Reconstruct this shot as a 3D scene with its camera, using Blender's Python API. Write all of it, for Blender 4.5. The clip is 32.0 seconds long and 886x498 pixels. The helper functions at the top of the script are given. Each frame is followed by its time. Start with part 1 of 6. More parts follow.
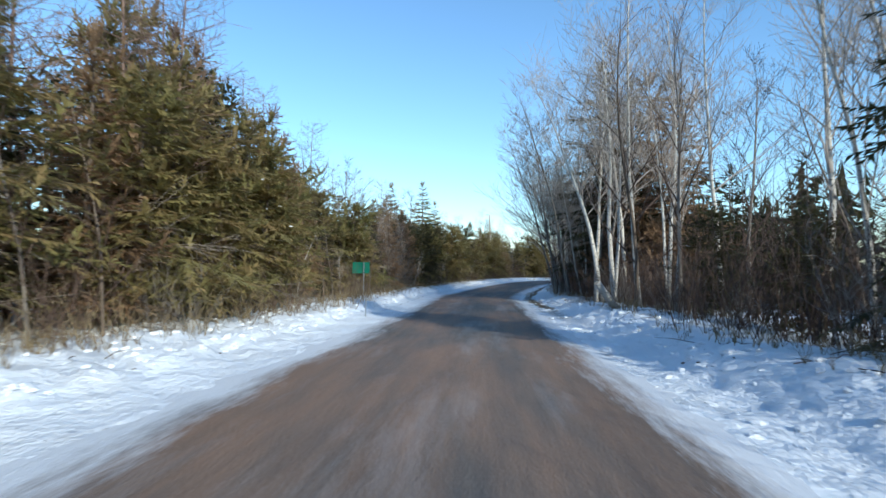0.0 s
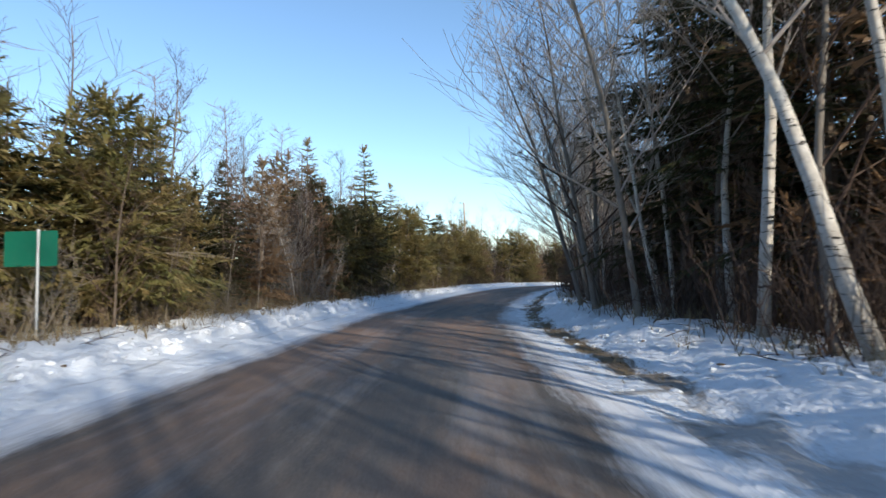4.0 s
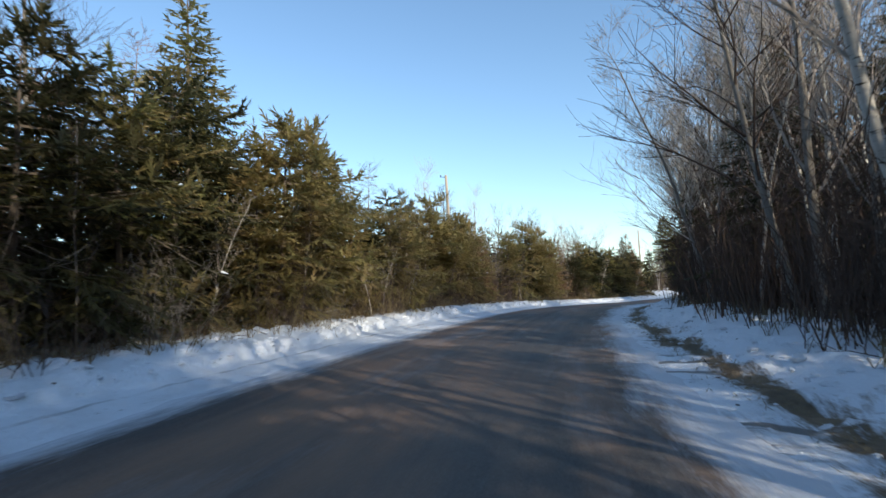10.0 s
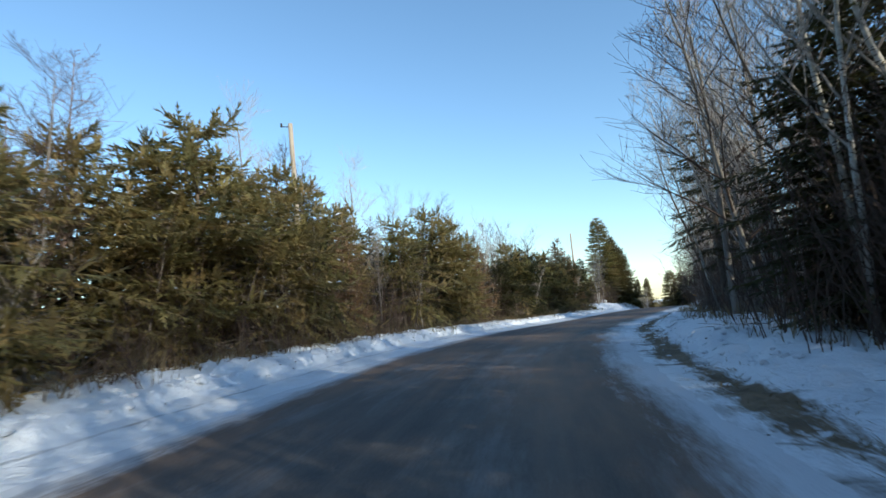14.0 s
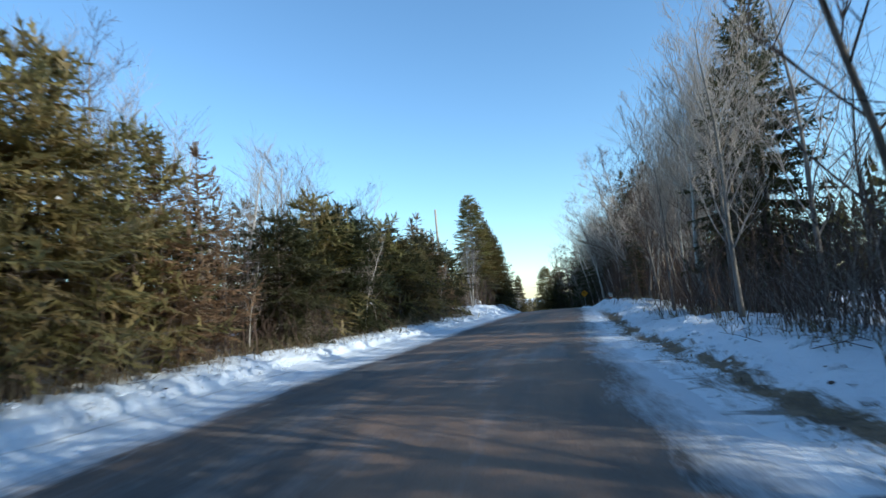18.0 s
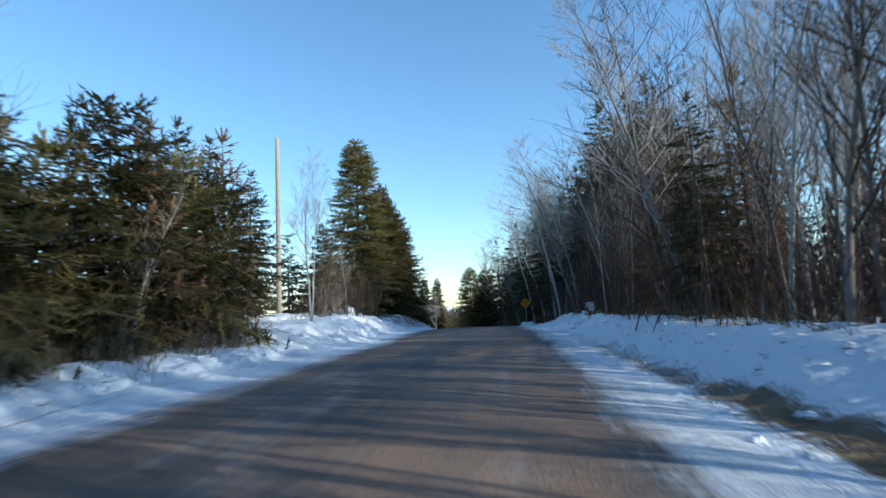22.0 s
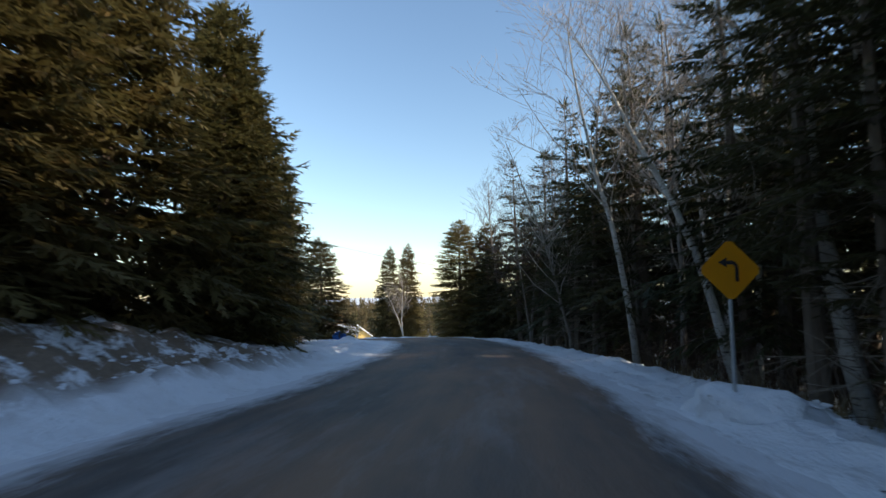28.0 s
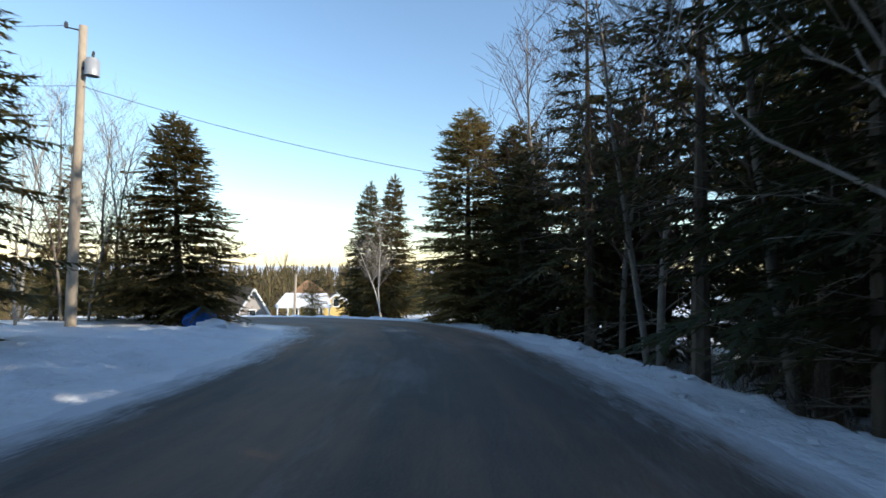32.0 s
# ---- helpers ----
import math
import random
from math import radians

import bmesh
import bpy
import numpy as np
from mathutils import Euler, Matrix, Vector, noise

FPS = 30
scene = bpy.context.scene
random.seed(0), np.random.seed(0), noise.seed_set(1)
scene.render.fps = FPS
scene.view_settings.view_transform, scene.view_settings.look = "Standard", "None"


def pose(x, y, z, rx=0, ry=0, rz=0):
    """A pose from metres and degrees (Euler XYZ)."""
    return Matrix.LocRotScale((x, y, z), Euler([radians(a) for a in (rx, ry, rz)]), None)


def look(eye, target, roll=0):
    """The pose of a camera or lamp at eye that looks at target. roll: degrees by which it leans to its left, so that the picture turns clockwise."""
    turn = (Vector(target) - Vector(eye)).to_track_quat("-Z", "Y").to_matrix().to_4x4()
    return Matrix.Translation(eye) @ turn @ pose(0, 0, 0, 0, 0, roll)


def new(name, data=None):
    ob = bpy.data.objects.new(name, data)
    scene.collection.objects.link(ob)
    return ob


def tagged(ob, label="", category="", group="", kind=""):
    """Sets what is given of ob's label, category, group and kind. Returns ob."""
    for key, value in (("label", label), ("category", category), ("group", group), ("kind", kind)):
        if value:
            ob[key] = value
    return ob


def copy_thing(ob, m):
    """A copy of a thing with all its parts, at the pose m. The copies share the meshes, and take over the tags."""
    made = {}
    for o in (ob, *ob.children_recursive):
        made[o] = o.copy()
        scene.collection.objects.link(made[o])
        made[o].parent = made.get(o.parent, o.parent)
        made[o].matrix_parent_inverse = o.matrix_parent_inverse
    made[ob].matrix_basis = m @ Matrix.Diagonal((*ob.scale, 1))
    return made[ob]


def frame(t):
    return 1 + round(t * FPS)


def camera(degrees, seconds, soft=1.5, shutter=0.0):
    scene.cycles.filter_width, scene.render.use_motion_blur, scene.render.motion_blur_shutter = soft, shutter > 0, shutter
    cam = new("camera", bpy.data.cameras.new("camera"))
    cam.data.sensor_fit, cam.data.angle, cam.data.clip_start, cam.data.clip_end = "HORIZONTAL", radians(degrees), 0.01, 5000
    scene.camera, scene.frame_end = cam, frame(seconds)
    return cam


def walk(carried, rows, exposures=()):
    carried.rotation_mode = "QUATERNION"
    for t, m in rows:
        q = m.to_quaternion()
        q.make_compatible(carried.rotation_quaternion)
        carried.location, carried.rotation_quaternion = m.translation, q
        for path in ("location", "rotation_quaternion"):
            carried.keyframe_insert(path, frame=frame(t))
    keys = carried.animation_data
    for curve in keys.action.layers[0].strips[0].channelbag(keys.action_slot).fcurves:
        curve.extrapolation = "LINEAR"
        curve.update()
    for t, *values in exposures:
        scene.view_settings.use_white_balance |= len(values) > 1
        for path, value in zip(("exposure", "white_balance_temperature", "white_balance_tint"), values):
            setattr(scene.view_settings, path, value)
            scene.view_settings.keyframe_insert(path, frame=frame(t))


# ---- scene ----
# The drive: seconds, place of the lens, pitch, roll and heading in degrees.
DRIVE = [
    (0, 0.22, 0.17, 0.06, 2.22, 0.21, 0.22),
    (0.5, 0.43, 2.66, -0.05, 2.31, -0.28, -0.10),
    (1, 0.60, 5.10, -0.06, 2.23, 0.40, -0.22),
    (1.5, 0.77, 7.53, -0.20, 2.52, -0.03, -0.54),
    (2, 1.06, 9.94, -0.25, 2.48, -0.05, -0.81),
    (2.5, 1.36, 12.31, -0.29, 2.52, 0.20, -1.10),
    (3, 1.66, 14.54, -0.29, 2.49, -0.16, -1.51),
    (3.5, 2.02, 16.91, -0.35, 2.77, -0.62, -1.84),
    (5.5, 2.53, 25.90, -0.59, 3.87, -1.75, -1.93),
    (6, 2.75, 28.09, -0.59, 4.19, -1.96, -1.32),
    (6.5, 2.97, 30.24, -0.60, 4.45, -2.16, -0.94),
    (7, 3.26, 32.40, -0.65, 5.19, -1.91, -0.51),
    (7.5, 3.47, 34.54, -0.60, 5.16, -1.22, -0.82),
    (8, 3.80, 36.55, -0.62, 4.97, -1.61, -0.75),
    (8.5, 4.04, 38.49, -0.67, 5.12, -1.38, -1.44),
    (9, 4.30, 40.44, -0.67, 5.01, -1.37, -1.87),
    (9.5, 4.53, 42.36, -0.68, 5.23, -1.82, -2.37),
    (10, 4.92, 44.32, -0.79, 5.41, -2.31, -2.71),
    (10.5, 5.31, 46.17, -0.73, 5.44, -2.58, -3.34),
    (11, 5.75, 48.11, -0.70, 5.35, -3.69, -4.33),
    (11.5, 6.20, 50.13, -0.64, 5.47, -4.29, -5.36),
    (12, 6.79, 52.12, -0.66, 5.94, -4.64, -6.21),
    (12.5, 7.34, 54.20, -0.63, 6.11, -4.53, -7.31),
    (13, 7.97, 56.34, -0.55, 6.13, -4.56, -8.47),
    (13.5, 8.65, 58.49, -0.54, 6.91, -4.80, -9.72),
    (15.5, 11.83, 67.86, -0.30, 6.73, -4.09, -14.51),
    (16, 13.09, 70.68, -0.28, 6.80, -4.50, -16.41),
    (16.5, 14.47, 73.58, -0.30, 6.36, -3.88, -21.01),
    (17, 15.86, 76.34, -0.33, 6.37, -4.16, -22.36),
    (17.5, 17.38, 79.17, -0.34, 6.23, -4.32, -23.66),
    (18, 18.94, 81.89, -0.32, 5.81, -5.00, -25.12),
    (18.5, 20.59, 84.53, -0.38, 5.49, -6.17, -26.43),
    (19, 22.42, 87.22, -0.38, 5.47, -5.65, -27.87),
    (19.5, 24.15, 89.73, -0.49, 5.23, -5.46, -28.93),
    (20, 26.03, 92.24, -0.56, 5.76, -5.13, -29.92),
    (20.5, 27.86, 94.63, -0.56, 5.66, -4.71, -30.85),
    (21, 29.72, 96.99, -0.55, 5.79, -4.17, -31.78),
    (21.5, 31.66, 99.55, -0.56, 5.96, -3.36, -32.36),
    (22, 33.73, 102.09, -0.53, 6.08, -2.63, -32.69),
    (22.5, 35.82, 104.73, -0.50, 6.37, -2.39, -33.03),
    (23, 37.89, 107.30, -0.50, 6.81, -1.12, -33.22),
    (23.5, 39.95, 109.87, -0.44, 6.25, -0.27, -33.65),
    (24, 41.97, 112.39, -0.48, 6.23, 0.17, -33.78),
    (24.5, 44.22, 114.86, -0.54, 6.60, 1.30, -33.38),
    (26.5, 51.46, 125.52, -0.51, 6.02, -0.73, -33.32),
    (27, 53.19, 127.91, -0.57, 5.59, -0.53, -33.09),
    (27.5, 54.91, 130.23, -0.69, 5.00, -0.24, -32.73),
    (28, 56.70, 132.61, -0.89, 4.81, -0.58, -32.30),
    (28.5, 58.46, 135.02, -1.01, 4.44, 0.17, -31.92),
    (29, 60.09, 137.29, -1.15, 4.00, 0.53, -31.69),
    (29.5, 61.72, 139.48, -1.31, 3.69, 1.03, -31.47),
    (30, 63.21, 141.51, -1.49, 3.35, 1.91, -31.20),
    (30.5, 64.67, 143.58, -1.59, 3.16, 1.50, -31.16),
    (31, 66.01, 145.54, -1.67, 2.59, 1.02, -30.99),
    (31.5, 67.18, 147.26, -1.76, 2.12, 1.00, -30.83),
    (32, 68.43, 148.94, -1.87, 1.81, 1.13, -30.12),
]
cam = camera(79.2, 32.0, 1.5, 0.35)


def lens_pose(x, y, z, pitch, roll, yaw):
    yaw, pitch = radians(yaw), radians(pitch)
    ahead = Vector((-math.sin(yaw) * math.cos(pitch), math.cos(yaw) * math.cos(pitch), math.sin(pitch)))
    return look((x, y, z), Vector((x, y, z)) + ahead, roll)


walk(cam, [(row[0], lens_pose(*row[1:])) for row in DRIVE],
     [(0, 0.50, 5450, 0), (3, 0.54, 5950, 6), (8, 0.56, 6350, 7), (12, 0.58, 6100, 2), (16, 0.55, 5700, 0), (20, 0.52, 5350, -1), (24, 0.56, 5800, 2), (26.5, 0.62, 7000, 10), (28.5, 0.58, 6600, 8), (32, 0.66, 6450, 7)])

# ---- light: a low winter sun from the side of the road, under a clear sky ----
SUN_WAY = Vector((0.530, -0.848, 0.0)).normalized()
SUN_HIGH = radians(24.5)
world = bpy.data.worlds.new("sky")
scene.world = world
world.use_nodes = True
wn = world.node_tree.nodes
sky = wn.new("ShaderNodeTexSky")
sky.sky_type, sky.sun_disc = "NISHITA", False
sky.sun_elevation = SUN_HIGH
sky.sun_rotation = math.atan2(SUN_WAY.x, SUN_WAY.y)
sky.air_density, sky.dust_density, sky.ozone_density = 1.15, 0.18, 2.8
world.node_tree.links.new(sky.outputs[0], wn["Background"].inputs[0])
wn["Background"].inputs[1].default_value = 0.15
sun = new("sun", bpy.data.lights.new("sun", "SUN"))
sun.data.energy, sun.data.angle, sun.data.color = 3.7, radians(0.6), (1.0, 0.88, 0.72)
sun_from = SUN_WAY * math.cos(SUN_HIGH) + Vector((0, 0, math.sin(SUN_HIGH)))
sun.matrix_world = look(sun_from * 100, (0, 0, 0))


# ---- materials ----
class Mat:
    """A node material with short calls for its nodes."""

    def __init__(self, name, rough=0.8, metal=0.0):
        self.m = bpy.data.materials.new(name)
        self.m.use_nodes = True
        self.t = self.m.node_tree
        self.b = self.t.nodes["Principled BSDF"]
        self.b.inputs["Roughness"].default_value = rough
        self.b.inputs["Metallic"].default_value = metal
        self.b.inputs["Specular IOR Level"].default_value = 0.3

    def node(self, kind, **inputs):
        n = self.t.nodes.new("ShaderNode" + kind)
        for key, value in inputs.items():
            self.put(n, key.replace("_", " "), value)
        return n

    def put(self, n, key, value):
        if isinstance(value, bpy.types.NodeSocket):
            self.t.links.new(value, n.inputs[key])
        else:
            n.inputs[key].default_value = value

    def coord(self, which="Object", scale=(1, 1, 1)):
        c = self.node("TexCoord")
        mp = self.node("Mapping", Vector=c.outputs[which], Scale=scale)
        return mp.outputs[0]

    def noise(self, vec, scale, detail=4.0, rough=0.6, lo=0.0, hi=1.0):
        n = self.node("TexNoise", Vector=vec, Scale=scale, Detail=detail, Roughness=rough)
        r = self.node("MapRange", Value=n.outputs["Fac"])
        r.inputs[1].default_value, r.inputs[2].default_value = lo, hi
        return r.outputs[0]

    def mix(self, fac, a, b):
        n = self.t.nodes.new("ShaderNodeMix")
        n.data_type = "RGBA"
        for k, v in ((0, fac), (6, a), (7, b)):
            if isinstance(v, bpy.types.NodeSocket):
                self.t.links.new(v, n.inputs[k])
            else:
                n.inputs[k].default_value = v if k == 0 else (*v, 1)
        return n.outputs[2]

    def math(self, op, a, b=0.0):
        n = self.node("Math")
        n.operation = op
        for k, v in ((0, a), (1, b)):
            if isinstance(v, bpy.types.NodeSocket):
                self.t.links.new(v, n.inputs[k])
            else:
                n.inputs[k].default_value = v
        return n.outputs[0]

    def ramp(self, value, lo, hi):
        r = self.node("MapRange", Value=value)
        r.inputs[1].default_value, r.inputs[2].default_value = lo, hi
        return r.outputs[0]

    def colour(self, value):
        if isinstance(value, bpy.types.NodeSocket):
            self.t.links.new(value, self.b.inputs["Base Color"])
        else:
            self.b.inputs["Base Color"].default_value = (*value, 1)
        return self

    def bump(self, height, strength=0.5, distance=0.05):
        n = self.node("Bump", Height=height, Strength=strength, Distance=distance)
        self.t.links.new(n.outputs[0], self.b.inputs["Normal"])
        return self


def snow_material(name, dirt=0.0, litter=0.35, soil=False):
    m = Mat(name, 0.65)
    p = m.coord("Object")
    big, mid, fine = m.noise(p, 0.5, 3), m.noise(p, 2.6, 5, 0.65), m.noise(p, 22, 3)
    base = m.mix(big, (0.74, 0.76, 0.80), (0.86, 0.87, 0.89))
    spots = m.noise(p, 7.5, 6, 0.75, 0.60, 0.70)
    patch = m.noise(p, 1.1, 4, 0.6, 0.56 - litter * 0.2, 0.66)
    base = m.mix(m.math("MULTIPLY", spots, m.math("MULTIPLY", patch, 0.85)), base, (0.16, 0.12, 0.08))
    if dirt:
        base = m.mix(m.math("MULTIPLY", m.noise(p, 0.9, 5, 0.7, 0.45, 0.7), dirt), base, (0.34, 0.29, 0.24))
    if soil:
        # bare earth shows through on the steep bank near the tall spruces
        sep = m.node("SeparateXYZ", Vector=m.node("UVMap").outputs[0])
        where = m.math("MULTIPLY", m.ramp(sep.outputs["X"], 185, 189), m.ramp(sep.outputs["X"], 206, 201))
        where = m.math("MULTIPLY", where, m.ramp(sep.outputs["Y"], 0.9, 1.5))
        earth = m.mix(m.noise(p, 12, 4), (0.12, 0.085, 0.06), (0.26, 0.19, 0.13))
        # a thin broken dark line where the plough blade ran along the foot of the bank
        run = m.node("Mapping", Vector=m.node("UVMap").outputs[0], Scale=(0.35, 0.0, 1.0)).outputs[0]
        plough_line = m.math("ABSOLUTE", m.math("SUBTRACT", sep.outputs["Y"], m.math("ADD", 0.72, m.math("MULTIPLY", m.noise(run, 0.5, 3), 0.45))))
        plough_line = m.math("MULTIPLY", m.ramp(plough_line, 0.06, 0.015), m.noise(run, 1.6, 5, 0.7, 0.42, 0.62))
        plough_line = m.math("MULTIPLY", plough_line, m.math("MULTIPLY", m.ramp(sep.outputs["X"], 58, 68), m.ramp(sep.outputs["X"], 166, 158)))
        base = m.mix(m.math("MULTIPLY", plough_line, 0.65), base, (0.11, 0.095, 0.085))
        base = m.mix(m.math("MULTIPLY", where, m.noise(p, 1.6, 6, 0.72, 0.40, 0.50)), base, earth)
    m.colour(base)
    h = m.math("ADD", m.math("MULTIPLY", mid, 1.0), m.math("MULTIPLY", fine, 0.2))
    return m.bump(h, 0.75, 0.16).m


def needle_material(name, dark, light, brown, share):
    m = Mat(name, 0.6)
    info, geo = m.node("ObjectInfo"), m.node("NewGeometry")
    p = m.coord("Object")
    base = m.mix(geo.outputs["Random Per Island"], dark, light)
    clump = m.noise(p, 0.9, 3, 0.6, 1 - share - 0.08, 1 - share + 0.08)
    base = m.mix(m.math("MULTIPLY", clump, 0.8), base, brown)
    base = m.mix(m.math("MULTIPLY", info.outputs["Random"], 0.42), base, brown)
    m.colour(base)
    # thin needles let some of the light through
    thin = m.node("BsdfTranslucent", Color=m.mix(0.35, base, light))
    both = m.node("MixShader", Fac=0.45)
    m.t.links.new(m.b.outputs[0], both.inputs[1])
    m.t.links.new(thin.outputs[0], both.inputs[2])
    m.t.links.new(both.outputs[0], m.t.nodes["Material Output"].inputs["Surface"])
    return m.m


def bark_material(name, a, b, scale=9.0, mark=None):
    m = Mat(name, 0.85)
    info = m.node("ObjectInfo")
    p = m.coord("Object", (1, 1, 0.25) if mark is None else (1, 1, 1))
    base = m.mix(m.noise(p, scale, 5, 0.7, 0.3, 0.7), a, b)
    base = m.mix(m.math("MULTIPLY", info.outputs["Random"], 0.35), base, b)
    if mark:
        q = m.coord("Object", (2.0, 2.0, 9.0))
        base = m.mix(m.noise(q, 2.4, 4, 0.7, 0.57, 0.63), base, mark)
        low = m.node("SeparateXYZ", Vector=p)
        base = m.mix(m.math("MULTIPLY", m.ramp(low.outputs["Z"], 1.4, 0.1), 0.55), base, (0.10, 0.085, 0.07))
    m.colour(base)
    return m.bump(m.noise(p, scale * 2.4, 4), 0.6, 0.02).m


M_SNOW = snow_material("forest_snow", 0.0, 0.9)
M_BANK = snow_material("ploughed_snow", 0.22, 0.7, True)
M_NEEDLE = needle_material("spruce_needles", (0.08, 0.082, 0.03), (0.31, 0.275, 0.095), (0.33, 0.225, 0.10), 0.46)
# mid-dark needle copy: shade on the tall spruces is put into its colour
M_NEEDLE_HALF_SHADED = needle_material("half_shaded_needles", (0.026, 0.028, 0.011), (0.15, 0.13, 0.043), (0.22, 0.14, 0.055), 0.36)
# the same spruce needles darkened: the wood's shade is put into the colour
M_NEEDLE_SHADED = needle_material("shaded_spruce_needles", (0.020, 0.027, 0.013), (0.075, 0.078, 0.03), (0.13, 0.09, 0.04), 0.28)
M_NEEDLE_RUST = needle_material("rusty_needles", (0.13, 0.08, 0.045), (0.30, 0.18, 0.095), (0.34, 0.22, 0.12), 0.5)
M_BIRCH = bark_material("birch_bark", (0.66, 0.61, 0.54), (0.42, 0.37, 0.31), 6.0, (0.035, 0.03, 0.027))
M_GREY = bark_material("grey_bark", (0.31, 0.265, 0.22), (0.14, 0.118, 0.097))
M_BROWN = bark_material("brown_bark", (0.23, 0.175, 0.13), (0.09, 0.068, 0.05))
M_TWIG = bark_material("brush_stems", (0.135, 0.085, 0.06), (0.045, 0.031, 0.024))
M_BIRCH_LIMB = bark_material("birch_limbs", (0.55, 0.49, 0.42), (0.26, 0.21, 0.17))
M_POPLAR = bark_material("poplar_bark", (0.44, 0.39, 0.33), (0.22, 0.19, 0.155))
M_PALE = bark_material("pale_twigs", (0.50, 0.425, 0.36), (0.26, 0.212, 0.175))
M_DEAD = bark_material("dead_wood_bark", (0.34, 0.285, 0.225), (0.17, 0.135, 0.105))
M_VALLEY = needle_material("valley_woods", (0.05, 0.055, 0.022), (0.15, 0.135, 0.05), (0.24, 0.16, 0.08), 0.5)
M_EARTH = bark_material("frozen_earth", (0.16, 0.115, 0.08), (0.07, 0.052, 0.04), 12.0)
M_STRAW = bark_material("straw", (0.30, 0.225, 0.125), (0.15, 0.115, 0.06), 12.0)
M_LARCH = bark_material("larch_twigs", (0.30, 0.20, 0.145), (0.17, 0.11, 0.085))


def road_material():
    m = Mat("salted_gravel_road", 0.75)
    uv = m.node("UVMap")
    sep = m.node("SeparateXYZ", Vector=uv.outputs[0])
    along, across = sep.outputs["X"], sep.outputs["Y"]
    p = m.coord("Object")
    stretch = m.node("Mapping", Vector=uv.outputs[0], Scale=(0.16, 5.5, 1.0)).outputs[0]
    streak = m.node("Mapping", Vector=uv.outputs[0], Scale=(0.05, 26.0, 1.0)).outputs[0]
    base = m.mix(m.noise(p, 1.2, 5), (0.075, 0.066, 0.06), (0.125, 0.108, 0.095))
    # wheel tracks: darker, damp lines along the road
    track = m.math("ABSOLUTE", m.math("SUBTRACT", m.math("FRACT", m.math("MULTIPLY", across, 3.1)), 0.5))
    track = m.math("MULTIPLY", m.ramp(track, 0.30, 0.12), m.noise(stretch, 0.5, 4, 0.6, 0.35, 0.6))
    base = m.mix(m.math("MULTIPLY", track, 0.5), base, (0.052, 0.047, 0.045))
    base = m.mix(m.math("MULTIPLY", m.noise(streak, 1.0, 4, 0.65, 0.45, 0.7), 0.35), base, (0.19, 0.15, 0.12))
    rust = m.noise(stretch, 0.45, 5, 0.65, 0.42, 0.62)
    base = m.mix(m.math("MULTIPLY", rust, 0.75), base, (0.30, 0.175, 0.105))
    grit = m.noise(p, 46, 3, 0.7, 0.5, 0.75)
    base = m.mix(m.math("MULTIPLY", grit, 0.45), base, (0.26, 0.22, 0.19))
    # thin packed snow: towards both rims, with ragged, stretched edges
    rag = m.noise(stretch, 1.5, 8, 0.8)
    rim = m.math("ABSOLUTE", m.math("SUBTRACT", across, 0.5))
    cover = m.math("ADD", m.math("MULTIPLY", rim, 2.0), m.math("MULTIPLY", m.math("SUBTRACT", rag, 0.5), 0.62))
    snow = m.ramp(cover, 0.69, 0.88)
    film = m.math("MULTIPLY", m.noise(stretch, 0.8, 6, 0.72, 0.52, 0.8), 0.34)
    base = m.mix(film, base, (0.55, 0.56, 0.58))
    base = m.mix(m.math("MULTIPLY", snow, 0.9), base, (0.72, 0.73, 0.76))
    m.colour(base)
    return m.bump(m.math("ADD", m.noise(p, 30, 3), m.math("MULTIPLY", m.noise(stretch, 2.2, 3), 2.0)), 0.5, 0.03).m


M_ROAD = road_material()


